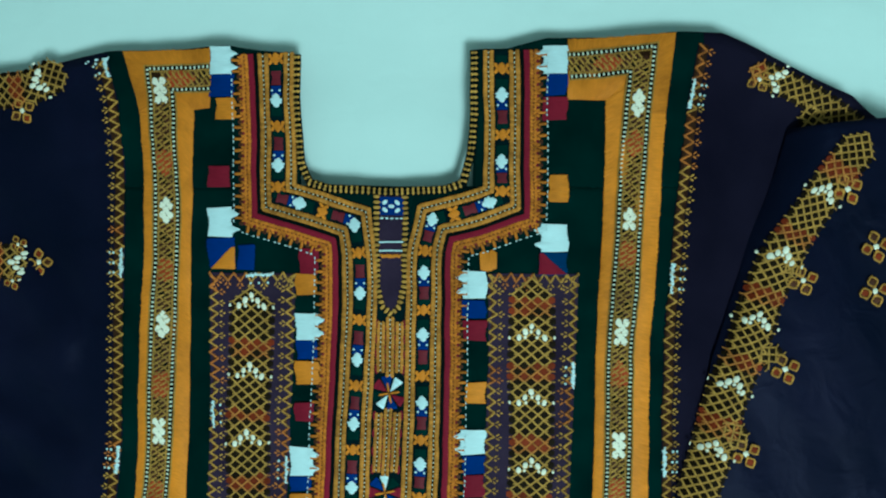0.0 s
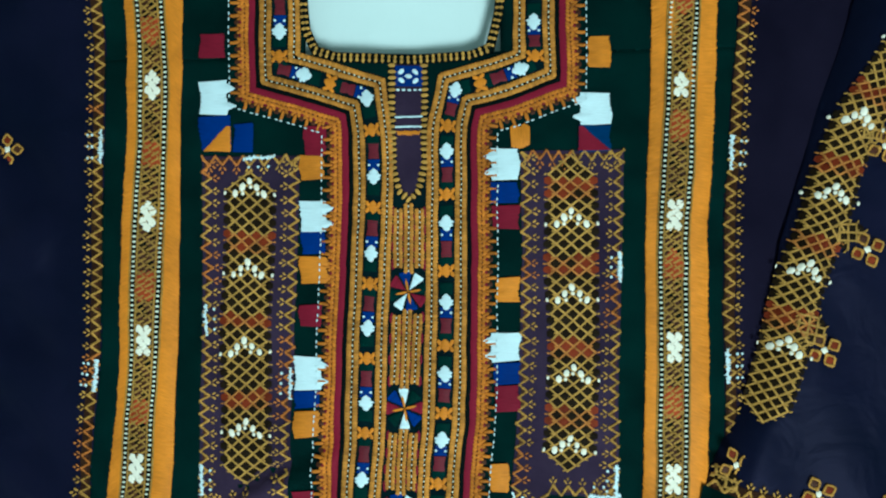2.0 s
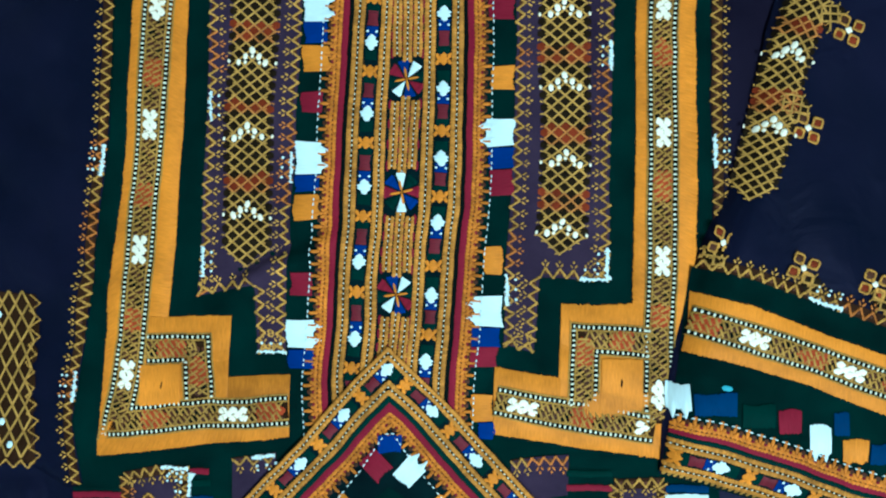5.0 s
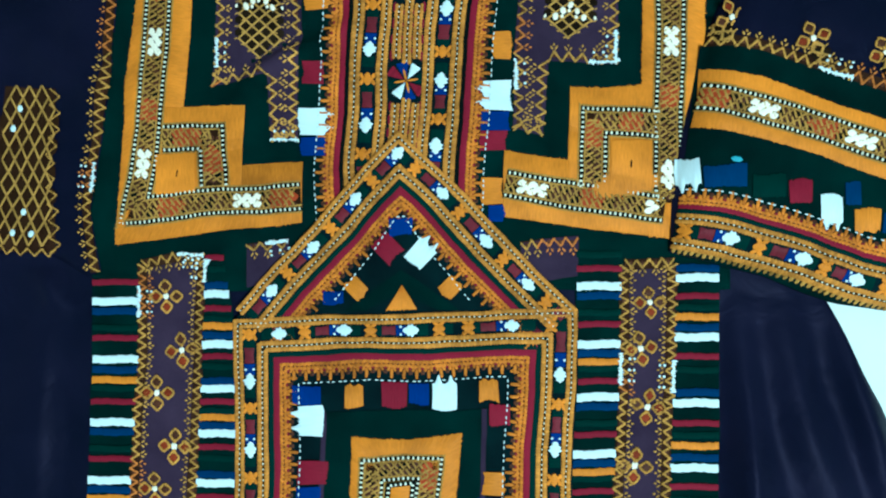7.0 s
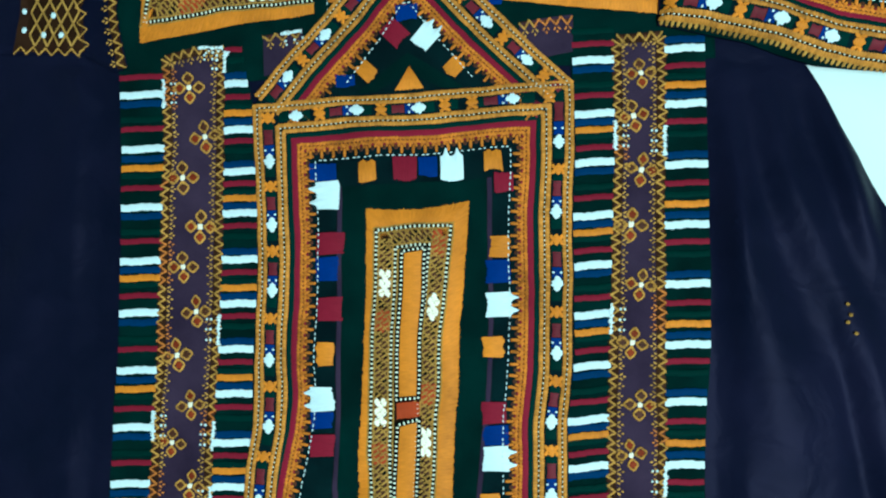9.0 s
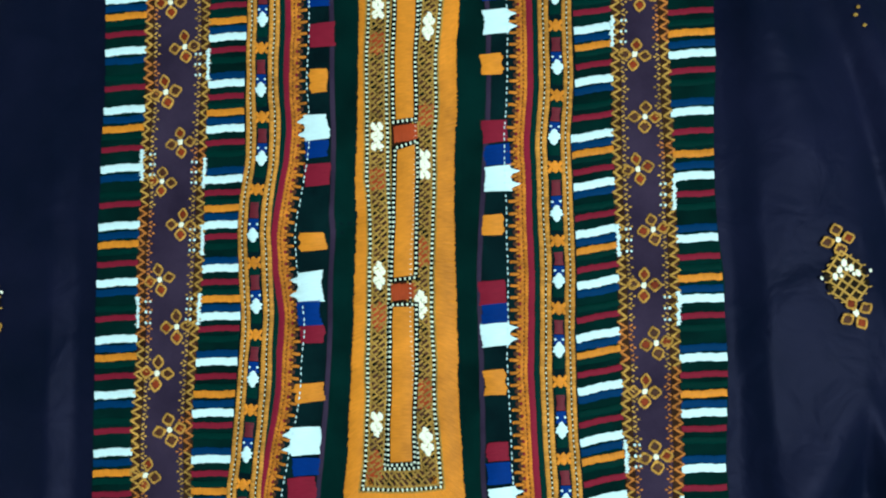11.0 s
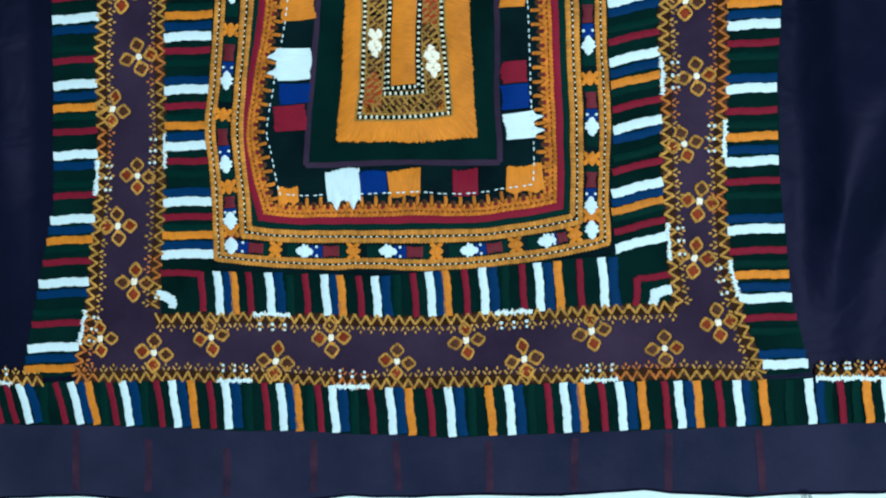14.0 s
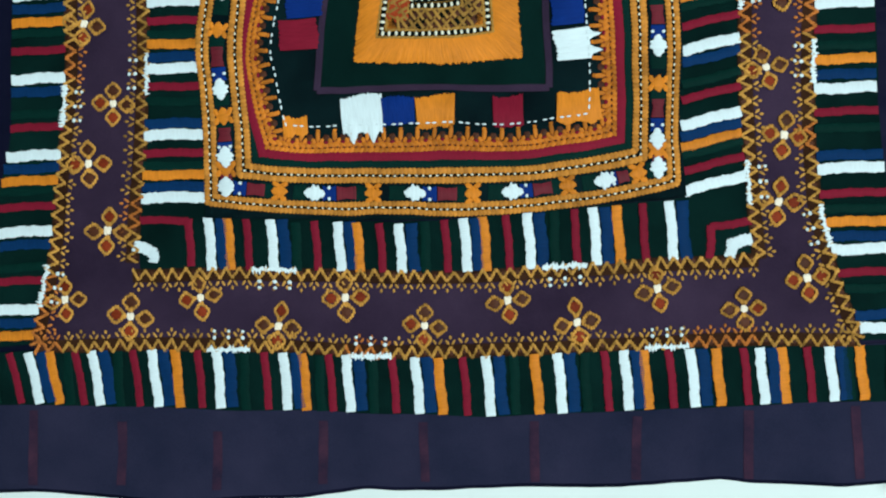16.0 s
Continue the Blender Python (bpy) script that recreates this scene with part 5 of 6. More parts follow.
ST_LO = [(-205.1, -117.2), (-202.3, -159.1), (-205.4, -204.3), (-207.6, -245.7), (-213.8, -285.2), (-216.9, -329.2), (-219, -372.6),
    (-221.5, -415.3), (-224.4, -456.9), (-228.1, -498), (-230.4, -538), (-233.3, -579.4), (-237.9, -624), (-239.7, -664.9), (-249, -705),
    (-262.8, -746.2)]
ST_LI = [(-129.7, -112.1), (-129.5, -147.9), (-133.3, -179.7), (-133.9, -211.6), (-136.8, -247), (-138.4, -280.6), (-141.7, -315.1),
    (-143.3, -348.8), (-146.2, -386.2), (-148.5, -419.4), (-150.4, -451.2), (-152.4, -486), (-157.2, -518.4), (-160.6, -554.8), (-162.9, -587.7),
    (-166.5, -623.1), (-167.5, -658.1), (-168.8, -691.2)]
ST_RI = [(139.9, -107.4), (139.1, -147.8), (136.7, -184), (134.7, -223.6), (132.7, -260.2), (131.1, -296.8), (129.1, -334.3), (128.3, -374.1),
    (126.1, -408.9), (123.7, -442.7), (121.8, -478.7), (119.9, -515.2), (119.1, -551.9), (118.5, -587.1), (115.2, -628), (113.6, -666.2),
    (113.1, -699.5)]
ST_RO = [(206.3, -101.9), (206.7, -143), (203.8, -188.2), (201.7, -232.6), (200.8, -276.2), (199.9, -320.6), (195.7, -362.1), (191.2, -407.9),
    (193.5, -451.8), (192.1, -494.2), (189.9, -535), (186.8, -573.1), (184.5, -610.9), (181.3, -654.6), (182.2, -695.4), (187.2, -737.2),
    (195.3, -777.5)]
fb_lo, fb_li, fb_ri, fb_ro = curve_x(FB_LO + [(-247, -770)]), curve_x(FB_LI + [(-191, -732)]), curve_x(FB_RI), curve_x(FB_RO)
edge_lo, edge_ro = curve_x(EDGE_LO), curve_x(EDGE_RO)
pk_l, pk_r = curve_x([(x - 10, y) for x, y in [(-117, -80), (-110, -129)] + POCKET_L[1:] + [(-141, -735)]]), curve_x([(x + 12, y) for x, y in [(111, -80), (111, -129)] + POCKET_R[1:] + [(86, -735)]])


def stripe_panel(whites, left, right, first, maroon, ochre, blue, slope, top, low, label):
    """Bars of colour across a green ground, from the places of the white bars."""
    wk = Work(0.0004)
    sheet(wk, left, right, top, low, 120, 6)
    panel_ob = part("striped_panel", wk, FIELD, dress, label)
    ys = [y * MM for _, y in whites]
    ys = [ys[0] + (ys[0] - ys[1])] + ys + [ys[-1] + (ys[-1] - ys[-2])]

    def put(key, y, width):
        if low + 0.003 < y < top - 0.003:
            f = (y - ys[1]) / (ys[-2] - ys[1])
            k = slope[0] + (slope[1] - slope[0]) * f
            a, b = left(y) + 0.0006, right(y) - 0.0006
            stripe(panel_ob, key, Vector((a, y - k * (b - a) / 2)), Vector((b, y + k * (b - a) / 2)), width)

    for i, (y0, y1) in enumerate(zip(ys, ys[1:])):
        g = y1 - y0
        if i:
            put("w", y0, 0.0056)
        put("m", y0 + g * (maroon if (i + first) % 2 else maroon * 0.94), 0.0042)
        put("b", y0 + g * blue, 0.0052)
        put("g", y0 + g * (0.5 if maroon < 0.5 else 0.46), 0.0046)
        if (i + first) % 2:
            put("o", y0 + g * ochre, 0.0050)
    return panel_ob


stripe_panel(ST_LO, edge_lo, lambda y: fb_lo(y) - 0.0015, 1, 0.67, 0.33, 0.17, (0.0, 0.0), -0.098, -0.765, "green panel with white, ochre and maroon bars")
stripe_panel(ST_LI, lambda y: fb_li(y) + 0.0015, pk_l, 0, 0.29, 0.64, 0.83, (0.0, -0.04), -0.082, -0.703, "green panel with white, ochre and maroon bars")
stripe_panel(ST_RI, pk_r, lambda y: fb_ri(y) - 0.0015, 1, 0.70, 0.34, 0.17, (0.0, 0.2), -0.082, -0.708, "green panel with white, ochre and maroon bars")
stripe_panel(ST_RO, lambda y: fb_ro(y) + 0.0015, edge_ro, 0, 0.31, 0.66, 0.84, (0.0, -0.02), -0.088, -0.783, "green panel with white, ochre and maroon bars")

# ---- the flower band, down both sides and across ----
FB_TI = [(-191, -731), (-141, -732.5), (-93.5, -735), (-40.4, -739.6), (6.6, -740.4), (64.7, -740), (134.4, -739.5)]
FB_TO = [(-246, -767), (-173.8, -768), (-113.8, -773.4), (-42.6, -779.9), (4.5, -780.2), (62.7, -779.6), (120.2, -780.7), (182, -783.5)]
flower_band = holder("flower_band", dress, "plum band with gold four-loop flowers between zigzag edges")
w = Work(0.0006)
sheet(w, fb_lo, fb_li, -0.088, -0.733, 120, 6)
part("band_ground", w, PLUM, flower_band)
w = Work(0.0006)
sheet(w, fb_ri, fb_ro, -0.09, -0.739, 120, 6)
part("band_ground", w, PLUM, flower_band)
w = Work(0.0007)
loft(w, path_of(FB_TO), path_of(FB_TI), 70, 8)
part("band_ground", w, PLUM, flower_band)


for corner in ([(-222, -650), (-187, -690), (-187, -735), (-200, -767), (-246, -767), (-233, -712)], [(134, -690), (165, -690), (171, -748), (182, -782.5), (120, -781), (125, -742), (133, -738)]):
    w = Work(0.0005)
    polygon(w, path_of(corner))
    part("band_corner", w, PLUM, flower_band)


def flower_mesh(seed):
    random.seed(seed)
    gold, fill, dark, white = Work(height=None), Work(height=None), Work(height=None), Work(height=None)
    bead(fill, Vector((0, 0)), Vector((1, 0)), 0.003, 0.003, 0.0003)
    bead(dark, Vector((0, 0)), Vector((1, 0)), 0.003, 0.003, 0.0003)
    for k in range(4):
        a = radians(90 * k)
        d = Vector((math.cos(a), math.sin(a)))
        n = Vector((-d.y, d.x))
        c = d * random.uniform(0.0070, 0.0080) + n * random.uniform(-0.0008, 0.0008)
        r, e = random.uniform(0.0042, 0.0050), random.uniform(0.0036, 0.0046)
        ring = [c + d * r, c + (d * r + n * e) * 0.54, c + n * e, c + (n * e - d * r) * 0.54, c - d * r, c - (n * e + d * r) * 0.54, c - n * e, c + (d * r - n * e) * 0.54]
        for p, q in zip(ring, ring[1:] + ring[:1]):
            stepped(gold, p, q, Vector((0, 1)), 0.0014, 0.0025, 0.0004)
        bead(gold, d * 0.0034, d, 0.0030, 0.0022, 0.0008, 0.0002)
        kind = random.random()
        bead(fill if kind < 0.45 else dark, c, d, 0.0058, 0.0050, 0.0005)
    bead(white, Vector((0, 0)), Vector((0.3, 1)).normalized(), 0.0044, 0.0036, 0.0013, 0.0006)
    for a in range(4):
        d = Vector((math.cos(a * 1.57 + 0.78), math.sin(a * 1.57 + 0.78)))
        bead(white, d * 0.0011 + Vector((random.uniform(-1, 1), random.uniform(-1, 1))) * 0.0004, Vector((0, 1)), 0.0026, 0.0018, 0.0011, 0.0005)
    return gold.mesh("flower", GOLD_FLOWER), fill.mesh("flower_fill", RUST_CELL), dark.mesh("flower_fill", MAROON_BROWN), white.mesh("flower_eye", CREAM)


GOLD_FLOWER = thread("gold_flower_thread", (0.48, 0.235, 0.045), vary=0.7)
FLOWERS = [flower_mesh(s) for s in range(8)]
random.seed(5)


def flower(parent, x, y, turn=0.0, size=1.0, z=0.0012, height=swell):
    """Four loops of gold thread round a cream knot."""
    g, f, k, e = random.choice(FLOWERS)
    m = Matrix.Translation((x, y, (height(x, y) if height else 0) + z)) @ Matrix.Rotation(turn, 4, "Z") @ Matrix.Diagonal((size, size, 1, 1))
    for nm, me in (("flower", g), ("flower_fill", f), ("flower_fill", k), ("flower_eye", e)):
        ob = new(nm, me)
        ob.parent = parent
        ob.matrix_basis = m


FLOW_L = [(-169, -113.7), (-157.3, -152.1), (-175.8, -182.9), (-163.1, -220.8), (-177.1, -251.3), (-167.9, -285.6), (-183.8, -318.4),
    (-174.7, -356.6), (-189.5, -384.8), (-176.4, -417.6), (-193.7, -456.7), (-182.5, -491.6), (-198.6, -524.3), (-191.1, -565.3), (-210.5, -596.7),
    (-197.2, -640), (-211.7, -671.1), (-203.2, -706.9), (-228, -742.1)]
FLOW_R = [(173.8, -118.9), (166.9, -150.6), (171.1, -191), (161.9, -231.2), (167.3, -275.8), (159.4, -318.2), (163, -363.7), (155.4, -400.5),
    (162.7, -444.1), (153.1, -482.7), (158.5, -523.4), (148.2, -556.2), (152.4, -601.6), (143.4, -641.8), (150.8, -676.7), (145.9, -710.9),
    (157.9, -750.4)]
FLOW_B = [(-193.5, -752.8), (-155.4, -744.5), (-115.2, -761.6), (-79.4, -748.7), (-38.6, -765.4), (5.2, -754.2), (40.2, -767.3), (82, -752.1),
    (125.3, -764.6)]
for x, y in FLOW_L + FLOW_R + FLOW_B:
    flower(flower_band, x * MM, y * MM, random.uniform(-0.2, 0.2), random.uniform(0.92, 1.05))
fb = path_of
zig_edge(flower_band.parent, fb(FB_LO), 1, fb([(-188, -118), (-201, -372), (-222, -640), (-237, -735), (-208, -480)]), 0.0070, 0.0028)
zig_edge(flower_band.parent, fb(FB_LI), -1, fb([(-143, -92), (-152, -300), (-160, -380), (-168, -480), (-180, -625), (-163, -430)]), 0.0070, 0.0028)
zig_edge(flower_band.parent, fb(FB_RI), 1, fb([(155, -165), (146, -300), (140, -450), (134, -600), (132, -700)]), 0.0070, 0.0028)
zig_edge(flower_band.parent, fb(FB_RO), -1, fb([(187, -170), (178, -420), (174, -500), (165, -640), (166, -725)]), 0.0070, 0.0028)
zig_edge(flower_band.parent, fb(FB_TI), -1, fb([(-116, -734), (35, -740)]), 0.0070, 0.0028)
zig_edge(flower_band.parent, fb(FB_TO), 1, fb([(-142, -770), (-68, -777), (85, -780)]), 0.0070, 0.0028)
# top edges of the side bands, under the bodice
zig_edge(flower_band.parent, fb([(-187, -90), (-160, -85), (-142, -86)]), -1, fb([(-150, -86)]), 0.0070, 0.0028)
zig_edge(flower_band.parent, fb([(157, -92), (190, -91)]), -1, (), 0.0070, 0.0028)
for xs, wh in (((-110, -80), (-85,)), ((85, 125), ())):
    w = Work(0.0010)
    y = -80
    polygon(w, path_of([(xs[0], y + 2), (xs[1], y + 8), (xs[1], y - 20), (xs[0], y - 28)]))
    part("plum_inset", w, PLUM, dress)
    zig_edge(dress, fb([(xs[0], y), (xs[1], y + 4)]), -1, fb([(k, -77) for k in wh]), 0.0078, 0.0030)

# ---- bars across the bottom ----
BOT = [('w', -282, -785), ('m', -258, -783), ('w', -248, -784), ('o', -237, -783), ('m', -223, -784), ('w', -214, -784), ('m', -192, -785),
    ('w', -182, -786), ('o', -170, -787), ('m', -158, -787), ('w', -148, -788), ('m', -123, -789), ('w', -113, -790), ('o', -103, -791),
    ('m', -89, -793), ('w', -80, -794), ('m', -56, -796), ('w', -44, -797), ('o', -32, -797), ('m', -19, -797), ('w', -7, -799), ('o', 18, -799),
    ('w', 30, -799), ('m', 54, -798), ('w', 64, -797), ('o', 74, -797), ('m', 87, -797), ('w', 98, -797), ('o', 111, -798), ('m', 125, -797),
    ('w', 133, -798), ('o', 144, -798), ('m', 157, -799), ('w', 168, -799), ('o', 183, -800), ('w', 210, -801), ('m', 228, -801)]
BIN = [('w', -149, -715), ('o', -139, -715), ('m', -129, -716), ('w', -116, -718), ('m', -93, -720), ('w', -81, -722), ('o', -71, -722),
    ('m', -59, -723), ('w', -49, -723), ('m', -25, -725), ('w', -15, -725), ('o', -5, -725), ('m', 7, -725), ('w', 18, -726), ('m', 42, -725),
    ('w', 52, -724), ('o', 64, -723), ('m', 77, -723), ('w', 91, -721)]
bot_top = curve_y([(-450, -764), (-266, -768), (-174, -770), (-31, -781.6), (62.6, -782), (180, -785.5), (460, -790)])
bot_low = curve_y([(-450, -788), (-267.7, -796), (-145.7, -804), (-6, -814.5), (90, -814.5), (187, -814.7), (460, -818)])


def row_panel(top, low, x0, x1, label):
    wk = Work(0.0004)
    pts = []
    n = 110
    for i in range(n + 1):
        x = x0 + (x1 - x0) * i / n
        for j in range(7):
            pts.append((x, low(x) + (top(x) - low(x)) * j / 6, 0))
    wk.add(pts, [(i * 7 + j, (i + 1) * 7 + j, (i + 1) * 7 + j + 1, i * 7 + j + 1) for i in range(n) for j in range(6)])
    return part("hem_panel", wk, FIELD, dress, label)


def row_bars(parent, bars, top, low, tilt):
    last = None
    for k, x, _ in bars:
        x *= MM
        t = tilt(x)
        yt, yl = top(x), low(x)
        wd = {"w": 0.0050, "o": 0.0050, "m": 0.0040}[k]
        stripe(parent, k, Vector((x - t, yt - 0.0008)), Vector((x + t, yl + 0.0006)), wd)
        if k == "w":
            stripe(parent, "b", Vector((x - t + 0.0062, yt - 0.001)), Vector((x + t + 0.0062, yl + 0.001)), 0.0060)
        if last is not None and x - last > 0.014:
            stripe(parent, "g", Vector(((x + last) / 2 + 0.001, yt - 0.001)), Vector(((x + last) / 2 + 0.001, yl + 0.001)), 0.005)
        last = x


hem_row = row_panel(bot_top, bot_low, -0.42, 0.44, "green hem border with upright white, ochre and maroon bars")
more = [(k, x, -800) for k, x in (("m", -406), ("w", -396), ("o", -384), ("m", -372), ("w", -360), ("m", -338), ("w", -326), ("o", -314), ("m", -301), ("m", -291), ("o", 243), ("w", 254), ("m", 274), ("w", 285), ("o", 297), ("m", 309), ("w", 320), ("m", 342), ("w", 353), ("o", 366), ("m", 379))]
row_bars(hem_row, sorted(BOT + more, key=lambda r: r[1]), bot_top, bot_low, lambda x: float(np.interp(x, [-0.27, -0.15, 0.2], [0.003, 0.0005, 0.0008])))
zig_edge(dress, fb([(-440, -762), (-330, -765), (-268, -767)]), 1, fb([(-300, -766)]), 0.0070, 0.0028)
zig_edge(dress, fb([(213, -785), (300, -787), (440, -790)]), 1, fb([(222, -785.5), (240, -786)]), 0.0070, 0.0028)
in_top = curve_y([(-200, -699), (-152, -701.5), (-50.5, -710.7), (98.4, -706.4), (140, -705)])
in_low = curve_y([(-191, -730), (-141, -731.5), (-93.5, -734.2), (-40.4, -738.6), (6.6, -739.4), (64.7, -739), (136, -738.5)])
in_row = row_panel(in_top, in_low, -0.187, 0.131, "green border with upright white, ochre and maroon bars")
row_bars(in_row, BIN, in_top, in_low, lambda x: 0.0004)
for key, pts, wd in (("w", [(-190, -715), (-178.4, -720.2)], 0.006), ("w", [(-179, -719), (-180, -725)], 0.005), ("m", [(-186, -702), (-160, -704)], 0.004), ("m", [(-160, -703), (-159.6, -728)], 0.0042),
                     ("w", [(131.7, -729), (121, -731)], 0.006), ("w", [(122, -729), (120, -738)], 0.0055), ("m", [(132, -720), (111, -722)], 0.004), ("m", [(111.5, -721), (110, -738)], 0.0042)):
    a, b = path_of(pts)
    stripe(in_row, key, a, b, wd)
# faint woven maroon lines in the hem
LINE = cloth("maroon_woven_line", (0.014, 0.0110, 0.026), (0.046, 0.0190, 0.036), scale=60)
HEM = cloth("grey_plum_hem_cotton", (0.0070, 0.0108, 0.0265), (0.0225, 0.0230, 0.0500), scale=12)
w = Work(-0.0002)
sheet_n = 150
for i in range(sheet_n + 1):
    x = -0.43 + 0.88 * i / sheet_n
    y0 = hem(x) + 0.0022
    y1 = -0.785
    for j in range(6):
        w.add([(x, y1 + (y0 - y1) * j / 5, 0.0)], [])
w.faces = [(6 * i + j, 6 * i + j + 1, 6 * i + j + 7, 6 * i + j + 6) for i in range(sheet_n) for j in range(5)]
part("hem_border", w, HEM, dress, "grey plum cotton hem border with faint maroon lines")
for x0, y0, x1, y1 in ((-151, -815, -152.6, -846), (-94.5, -813, -96, -846), (-41.7, -816, -43, -846), (15.6, -818, 14, -850), (69, -817.7, 67, -850), (-202, -808, -204, -842), (125, -817, 124, -852), (180, -817, 180, -855), (-250, -800, -252, -840)):
    w = Work(0.0001)
    ribbon(w, path_of([(x0, y0), (x1, y1)]), 0.0048, 0.0, 0.0001)
    part("hem_line", w, LINE, dress, "faint maroon woven line")

# ---- the folded sleeve ----
SLEEVE_EDGE = [(310, 394.4), (283.6, 313.4), (256.8, 219.9), (250.4, 188.6), (235.7, 124.2), (208.2, 64.8), (190.4, -6.6), (184.3, -44.1),
    (181.9, -84.5)]
SL_L = path_of([(x + 4.5, y) for x, y in SLEEVE_EDGE])
SL_B = path_of([(186.4, -84.5), (217.6, -92), (249.4, -101), (273, -111.4), (296.6, -120.1), (354, -128), (520, -140)])
SL_T = path_of([(314.5, 394.4), (345, 398), (380, 400), (450, 372), (520, 330)])
SL_R = path_of([(520, 330), (520, 100), (520, -140)])


def sleeve_height(x, y):
    """The sleeve lies in folds over the bodice and rolls down at its edge."""
    q = Vector((x, y))
    d = min((q - (a + (b - a) * min(1, max(0, (q - a).dot(b - a) / (b - a).length_squared)))).length for a, b in zip(SL_L + SL_B[1:], SL_L[1:] + SL_B[1:]))
    k = min(1.0, d / 0.024)
    return 0.001 + 0.0165 * (1 - (1 - k) ** 2) + 0.0022 * noise.noise((x * 14, y * 10, 3)) + 0.0028 * k * noise.noise((x * 30 + y * 9, y * 7, 13))


w = Work(height=sleeve_height)
n, m = 56, 90
el, er, et, eb = even(SL_L, m + 1), even(SL_R, m + 1), even(SL_T, n + 1), even(SL_B, n + 1)
pts = []
for j in range(m + 1):
    for i in range(n + 1):
        u, v = (i / n) ** 1.6, j / m
        ti, bi = along(SL_T, u * lengths(SL_T)[-1])[0], along(SL_B, u * lengths(SL_B)[-1])[0]
        c = el[j].lerp(er[j], u) + ti.lerp(bi, v) - (SL_T[0].lerp(SL_T[-1], u)).lerp(SL_B[0].lerp(SL_B[-1], u), v)
        pts.append((c.x, c.y, 0.0))
w.add(pts, [(j * (n + 1) + i, (j + 1) * (n + 1) + i, (j + 1) * (n + 1) + i + 1, j * (n + 1) + i + 1) for j in range(m) for i in range(n)])
sleeve = thick(part("sleeve", w, NAVY, dress, "navy sleeve folded over the bodice, with a lattice and a bordered cuff"), 0.006)


plain_work = Work


def Work(lift=0.0):
    return plain_work(lift, sleeve_height)


w = Work(0.0006)
loft(w, path_of([(209, 59), (243, 51), (283, 36), (325.7, 20.6), (400, -5)]), path_of([(188, -84), (217.6, -91.5), (249.4, -100.5), (273, -111), (296.6, -119.6), (354, -127.5), (410, -131)]), 60, 30)
cuff = part("cuff", w, FIELD, sleeve, "dark green cuff with ochre and maroon borders")
w = Work(0.0012)
satin(w, path_of([(208, 41.4), (242.8, 32.5), (283, 17.2), (325.3, 2), (400, -25)]), path_of([(206, 22), (242.4, 12), (282.6, -1), (324.9, -15), (400, -42)]), 0.0012)
satin(w, path_of([(205, 18), (242.4, 6), (282.6, -6), (324.9, -20), (400, -46)]), path_of([(201, 0.8), (242.1, -8.7), (282.2, -21.9), (324.5, -37.6), (400, -64)]), 0.0012)
part("ochre_satin", w, OCHRE, sleeve)
pattern_strip(sleeve, path_of([(206, 22), (245, 10), (284, -2.6), (324, -17.5), (400, -43)]), 0.034, 0.0120, 0.0022,
              creams=path_of([(245, 10), (308, -11.5), (366, -32)]), reds=path_of([(215, 18), (284, -2.6), (340, -22)]))
for k, x, y, wd, ht in (("w", 198, -30, 14, 19), ("m", 269, -45, 15, 15), ("w", 289, -57, 14, 20), ("o", 312, -64, 16, 16), ("m", 342, -72, 14, 14), ("n", 220, -34, 27, 15), ("g", 248, -41, 22, 15), ("n", 303, -46, 10, 15), ("n", 328, -66, 13, 14)):
    patch(sleeve, k, x, y, wd, ht, (0, -1), 0.0014)
cuff_line = path_of([(189, -69.5), (223, -75.5), (269, -89.5), (304, -103.5), (352, -114.5), (400, -120)])
motif_band(sleeve, cuff_line, path_of([(223, -75.5), (269.5, -89.5), (304, -103.5), (351, -114.5)]), 0.0100)
chain_band(sleeve, offset(cuff_line, 0.0085), 0.0070)
chain_band(sleeve, offset(cuff_line, -0.0088), 0.0075)
stripe_line(sleeve, offset(cuff_line, 0.0136), 0.0034, GREEN, "green_line")
stripe_line(sleeve, offset(cuff_line, 0.0172), 0.0040, MAROON, "maroon_line")
tooth_band(sleeve, offset(cuff_line, 0.0225), 1, 0.0085)
dashes(sleeve, offset(cuff_line, 0.0290))
w = Work()
dots(w, offset(cuff_line, -0.0132), 0.0042, 0.0048, 0.0024, 0.0010, 0.0010, 0.5, True)
part("whip_stitches", w, GOLD, sleeve)
# a light-blue glint on the cuff, painted as a small coloured bead
w = Work(0.0012)
bead(w, Vector((0.227, -0.023)), Vector((1, -0.2)).normalized(), 0.008, 0.0035, 0.0008)
part("pale_blue_fleck", w, thread("pale_blue_glint_colour", (0.05, 0.32, 0.42)), sleeve)
# lattice down the sleeve
lattice(sleeve, path_of([(364, 388), (342, 359), (306.4, 302), (293, 268), (282, 228), (271, 199), (262.4, 164), (252.5, 129), (244.5, 101)]), 0.028,
        chevrons=path_of([(332, 353), (306.4, 304.3), (289.9, 256.5), (273, 207.2), (259.9, 157.6)]))
lattice(sleeve, path_of([(291, 232), (304, 219)]), 0.020)
lattice(sleeve, path_of([(268, 174), (279, 156)]), 0.016)
lattice(sleeve, path_of([(308, 298), (318, 285)]), 0.016)
for x, y, t in ((320.5, 281.7, 0.4), (308.7, 215.8, 0.4), (282.2, 151, 0.5), (350, 349, 0.5), (227.8, 74.5, 0.4), (278.8, 57.2, 0.4), (325.3, 46.4, 0.4), (372, 307, 0.3), (373, 274, 0.3)):
    flower(sleeve, x * MM, y * MM, t, 0.95, 0.0012, sleeve_height)
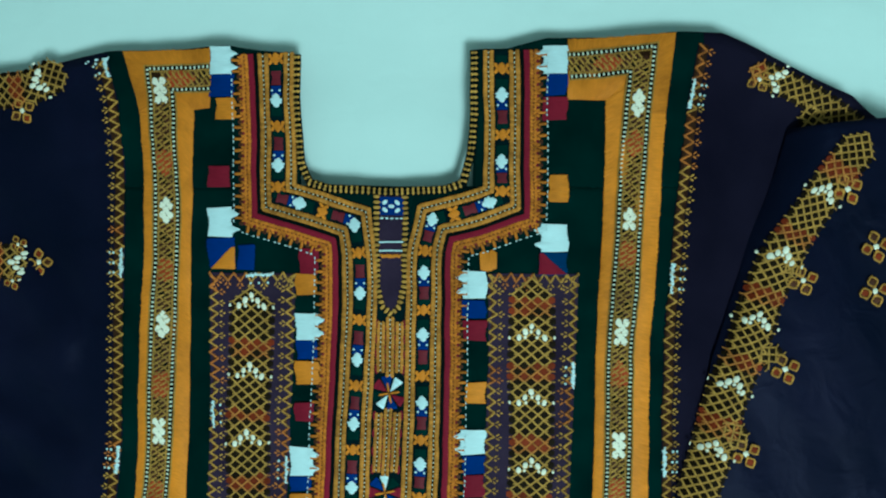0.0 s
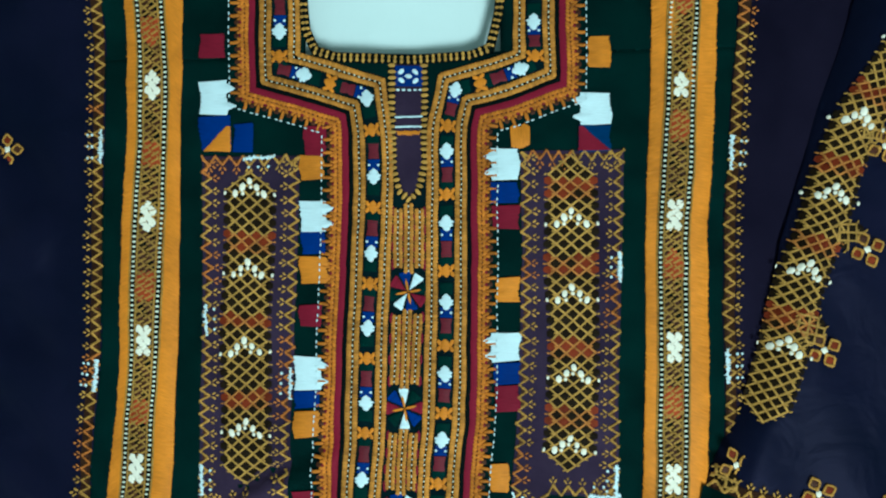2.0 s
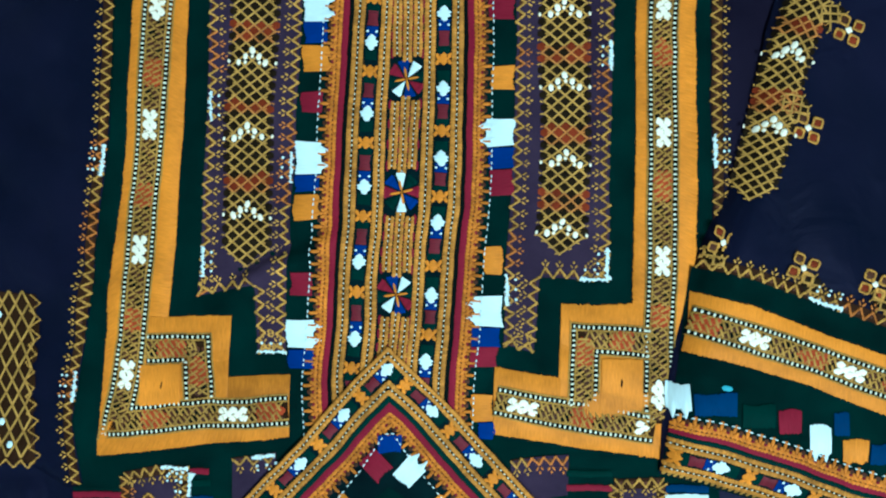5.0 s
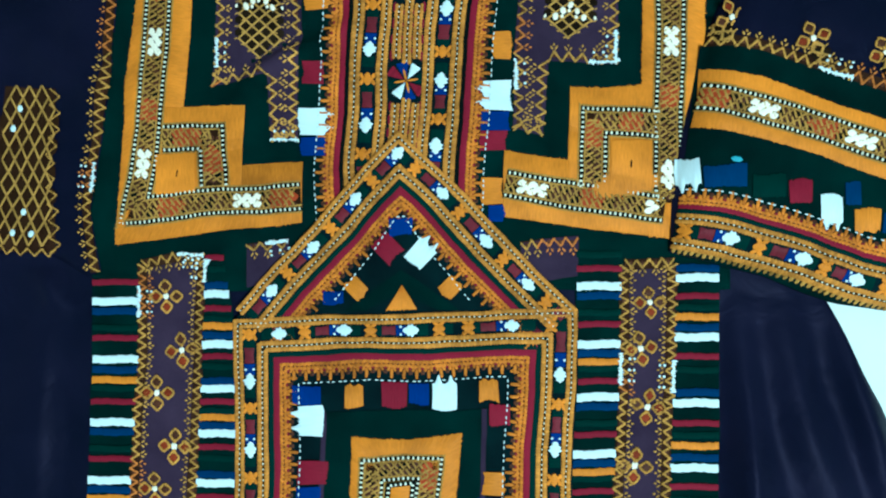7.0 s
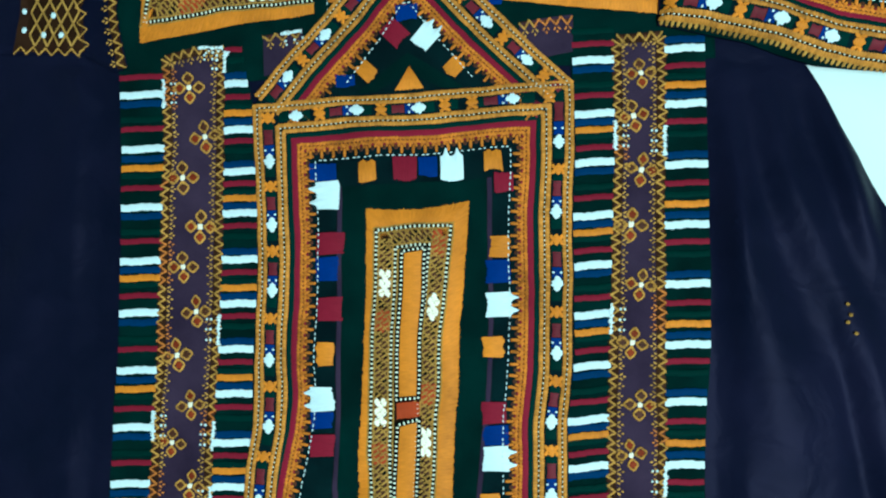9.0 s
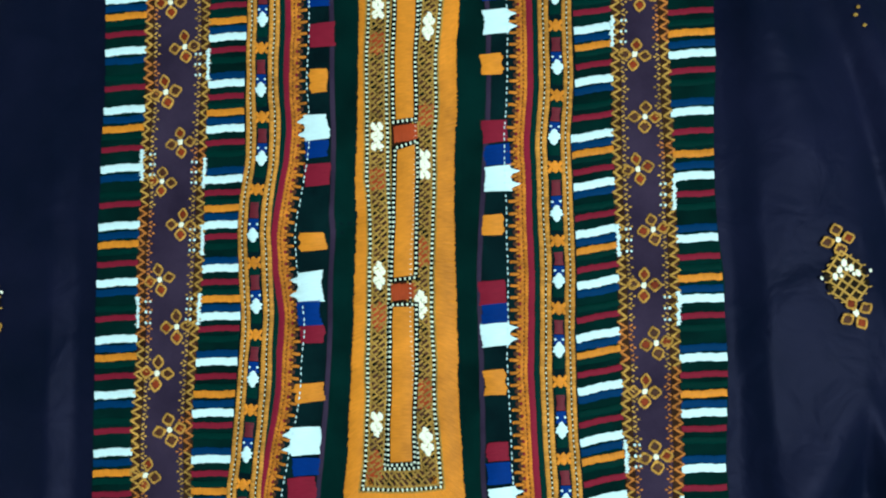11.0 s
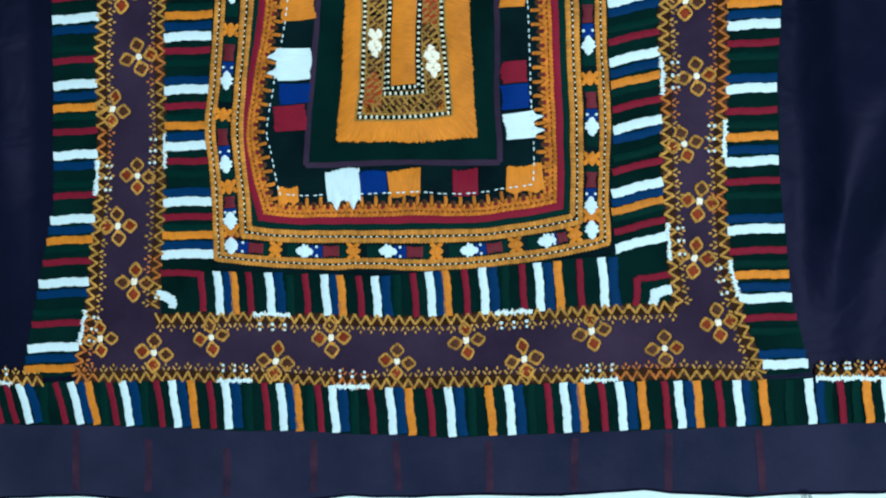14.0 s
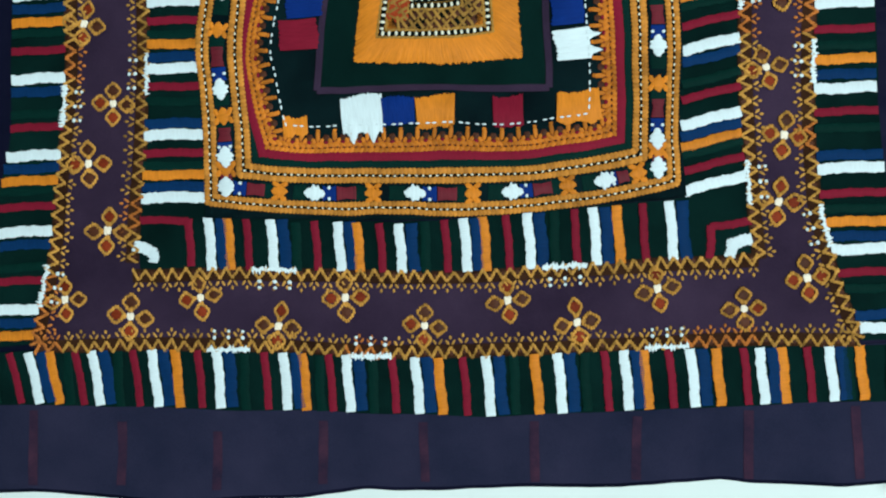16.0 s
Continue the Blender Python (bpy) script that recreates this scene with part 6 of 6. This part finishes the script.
zig_edge(sleeve, path_of([(212, 61), (243, 54), (283, 39), (325.7, 24), (400, -2)]), 1, path_of([(293.5, 36)]), 0.0085, 0.0030)
for x, y in ((222, 66), (284, 47), (329, 36)):
    lattice(sleeve, path_of([(x - 4, y + 6), (x + 5, y - 9)]), 0.012)
Work = plain_work

# upper sleeve motif near the shoulder
upper = holder("sleeve_motif", dress, "gold lattice motif on the upper sleeve")
lattice(upper, path_of([(284, 440), (310, 428), (340, 412), (370, 388)]), 0.022, chevrons=path_of([(300, 433)]))
lattice(upper, path_of([(330, 412), (334, 392)]), 0.018)
flower(upper, 0.291, 0.431, 0.5, 0.8)
# the other sleeve: motifs and its lattice cuff
upper = holder("sleeve_motif", dress, "gold lattice motif on the spread sleeve")
lattice(upper, path_of([(-330, 428), (-300, 424), (-268, 426), (-238, 440)]), 0.026, chevrons=path_of([(-262, 428)]))
flower(upper, -0.272, 0.409, 0.6, 0.85)
for y in (291,):
    lattice(upper, path_of([(-305, y + 2), (-274, y)]), 0.024, chevrons=path_of([(-284, y)]))
    flower(upper, -0.266, y * MM, 0.1, 0.9)
    flower(upper, -0.281, (y + 14) * MM, 0.4, 0.6)
    flower(upper, -0.283, (y - 14) * MM, 0.4, 0.6)
w = Work(0.0008)
polygon(w, path_of([(-291, 41), (-252, 38), (-256, -28), (-251, -82), (-309, -79), (-304, -40), (-296, 10)]))
cuff_l = part("lattice_cuff", w, BROWN_FIELD, dress, "brown sleeve end covered in a gold diamond net")
lattice(cuff_l, path_of([(-272, 41), (-274, -28), (-276, -82)]), 0.047, 0.0180, plain=True, squeeze=0.55)
zig = Work()
zigzag(zig, path_of([(-252, 38), (-256, -28), (-251, -82)]), 0.012, 0.004, 0.0018, 0.0014, 0.0009)
zigzag(zig, path_of([(-308, -78), (-251, -82)]), 0.010, 0.003, 0.0016, 0.0014, 0.0009)
part("gold_zigzag", zig, GOLD, cuff_l)
w = Work()
for x, y in ((-279.2, 23.8), (-285, 9), (-276, -52), (-300, -47), (-283.5, -67), (-299.6, -62.5), (-269, -67.5)):
    bead(w, Vector((x, y)) * MM, Vector((1, 0)), 0.0046, 0.0046, 0.0016, 0.0024)
part("knot_stitches", w, WHITE, cuff_l)

# flowers scattered on the skirt
for cx, cy in ((285.5, -484), (-327, -461)):
    spray = holder("skirt_motif", dress, "small gold and white motif on the skirt")
    s = 1.0
    flower(spray, (cx - 3) * MM, (cy + 24 * s) * MM, 0.2, 0.95 * s)
    flower(spray, (cx + 4) * MM, (cy - 26 * s) * MM, 0.5, 0.95 * s)
    lattice(spray, path_of([(cx - 2, cy + 16 * s), (cx + 2, cy - 18 * s)]), 0.030 * s, chevrons=path_of([(cx, cy + 8 * s)]))

w = Work()
for x, y in ((308, -293), (310, -301), (308, -306), (313, -314)):
    bead(w, Vector((x, y)) * MM, Vector((1, 0.3)).normalized(), 0.0030, 0.0024, 0.0012, 0.0006)
part("knot_stitches", w, OLIVE, dress, "small cream knots on the skirt")

# loose thread ends
def loose_thread(points, material, z=0.004):
    wk = Work(z)
    line = smoothed(path_of(points), 2)
    for a, b in zip(line, line[1:]):
        strand(wk, a, b, 0.0006, 0.0, 0.0005)
    return part("loose_thread", wk, material, dress, "loose thread end")


loose_thread([(52, -360), (56, -364), (58, -371), (63, -375)], RED)
loose_thread([(48, -368), (55, -369), (62, -366)], MAROON)
# navy strands standing in for a bunched bit of cloth at the hem
for k in range(5):
    loose_thread([(202 + k, -855), (203 + k * 1.5, -860 - k % 3), (201 + k * 2.2, -866 + k % 2)], NAVY, 0.002)
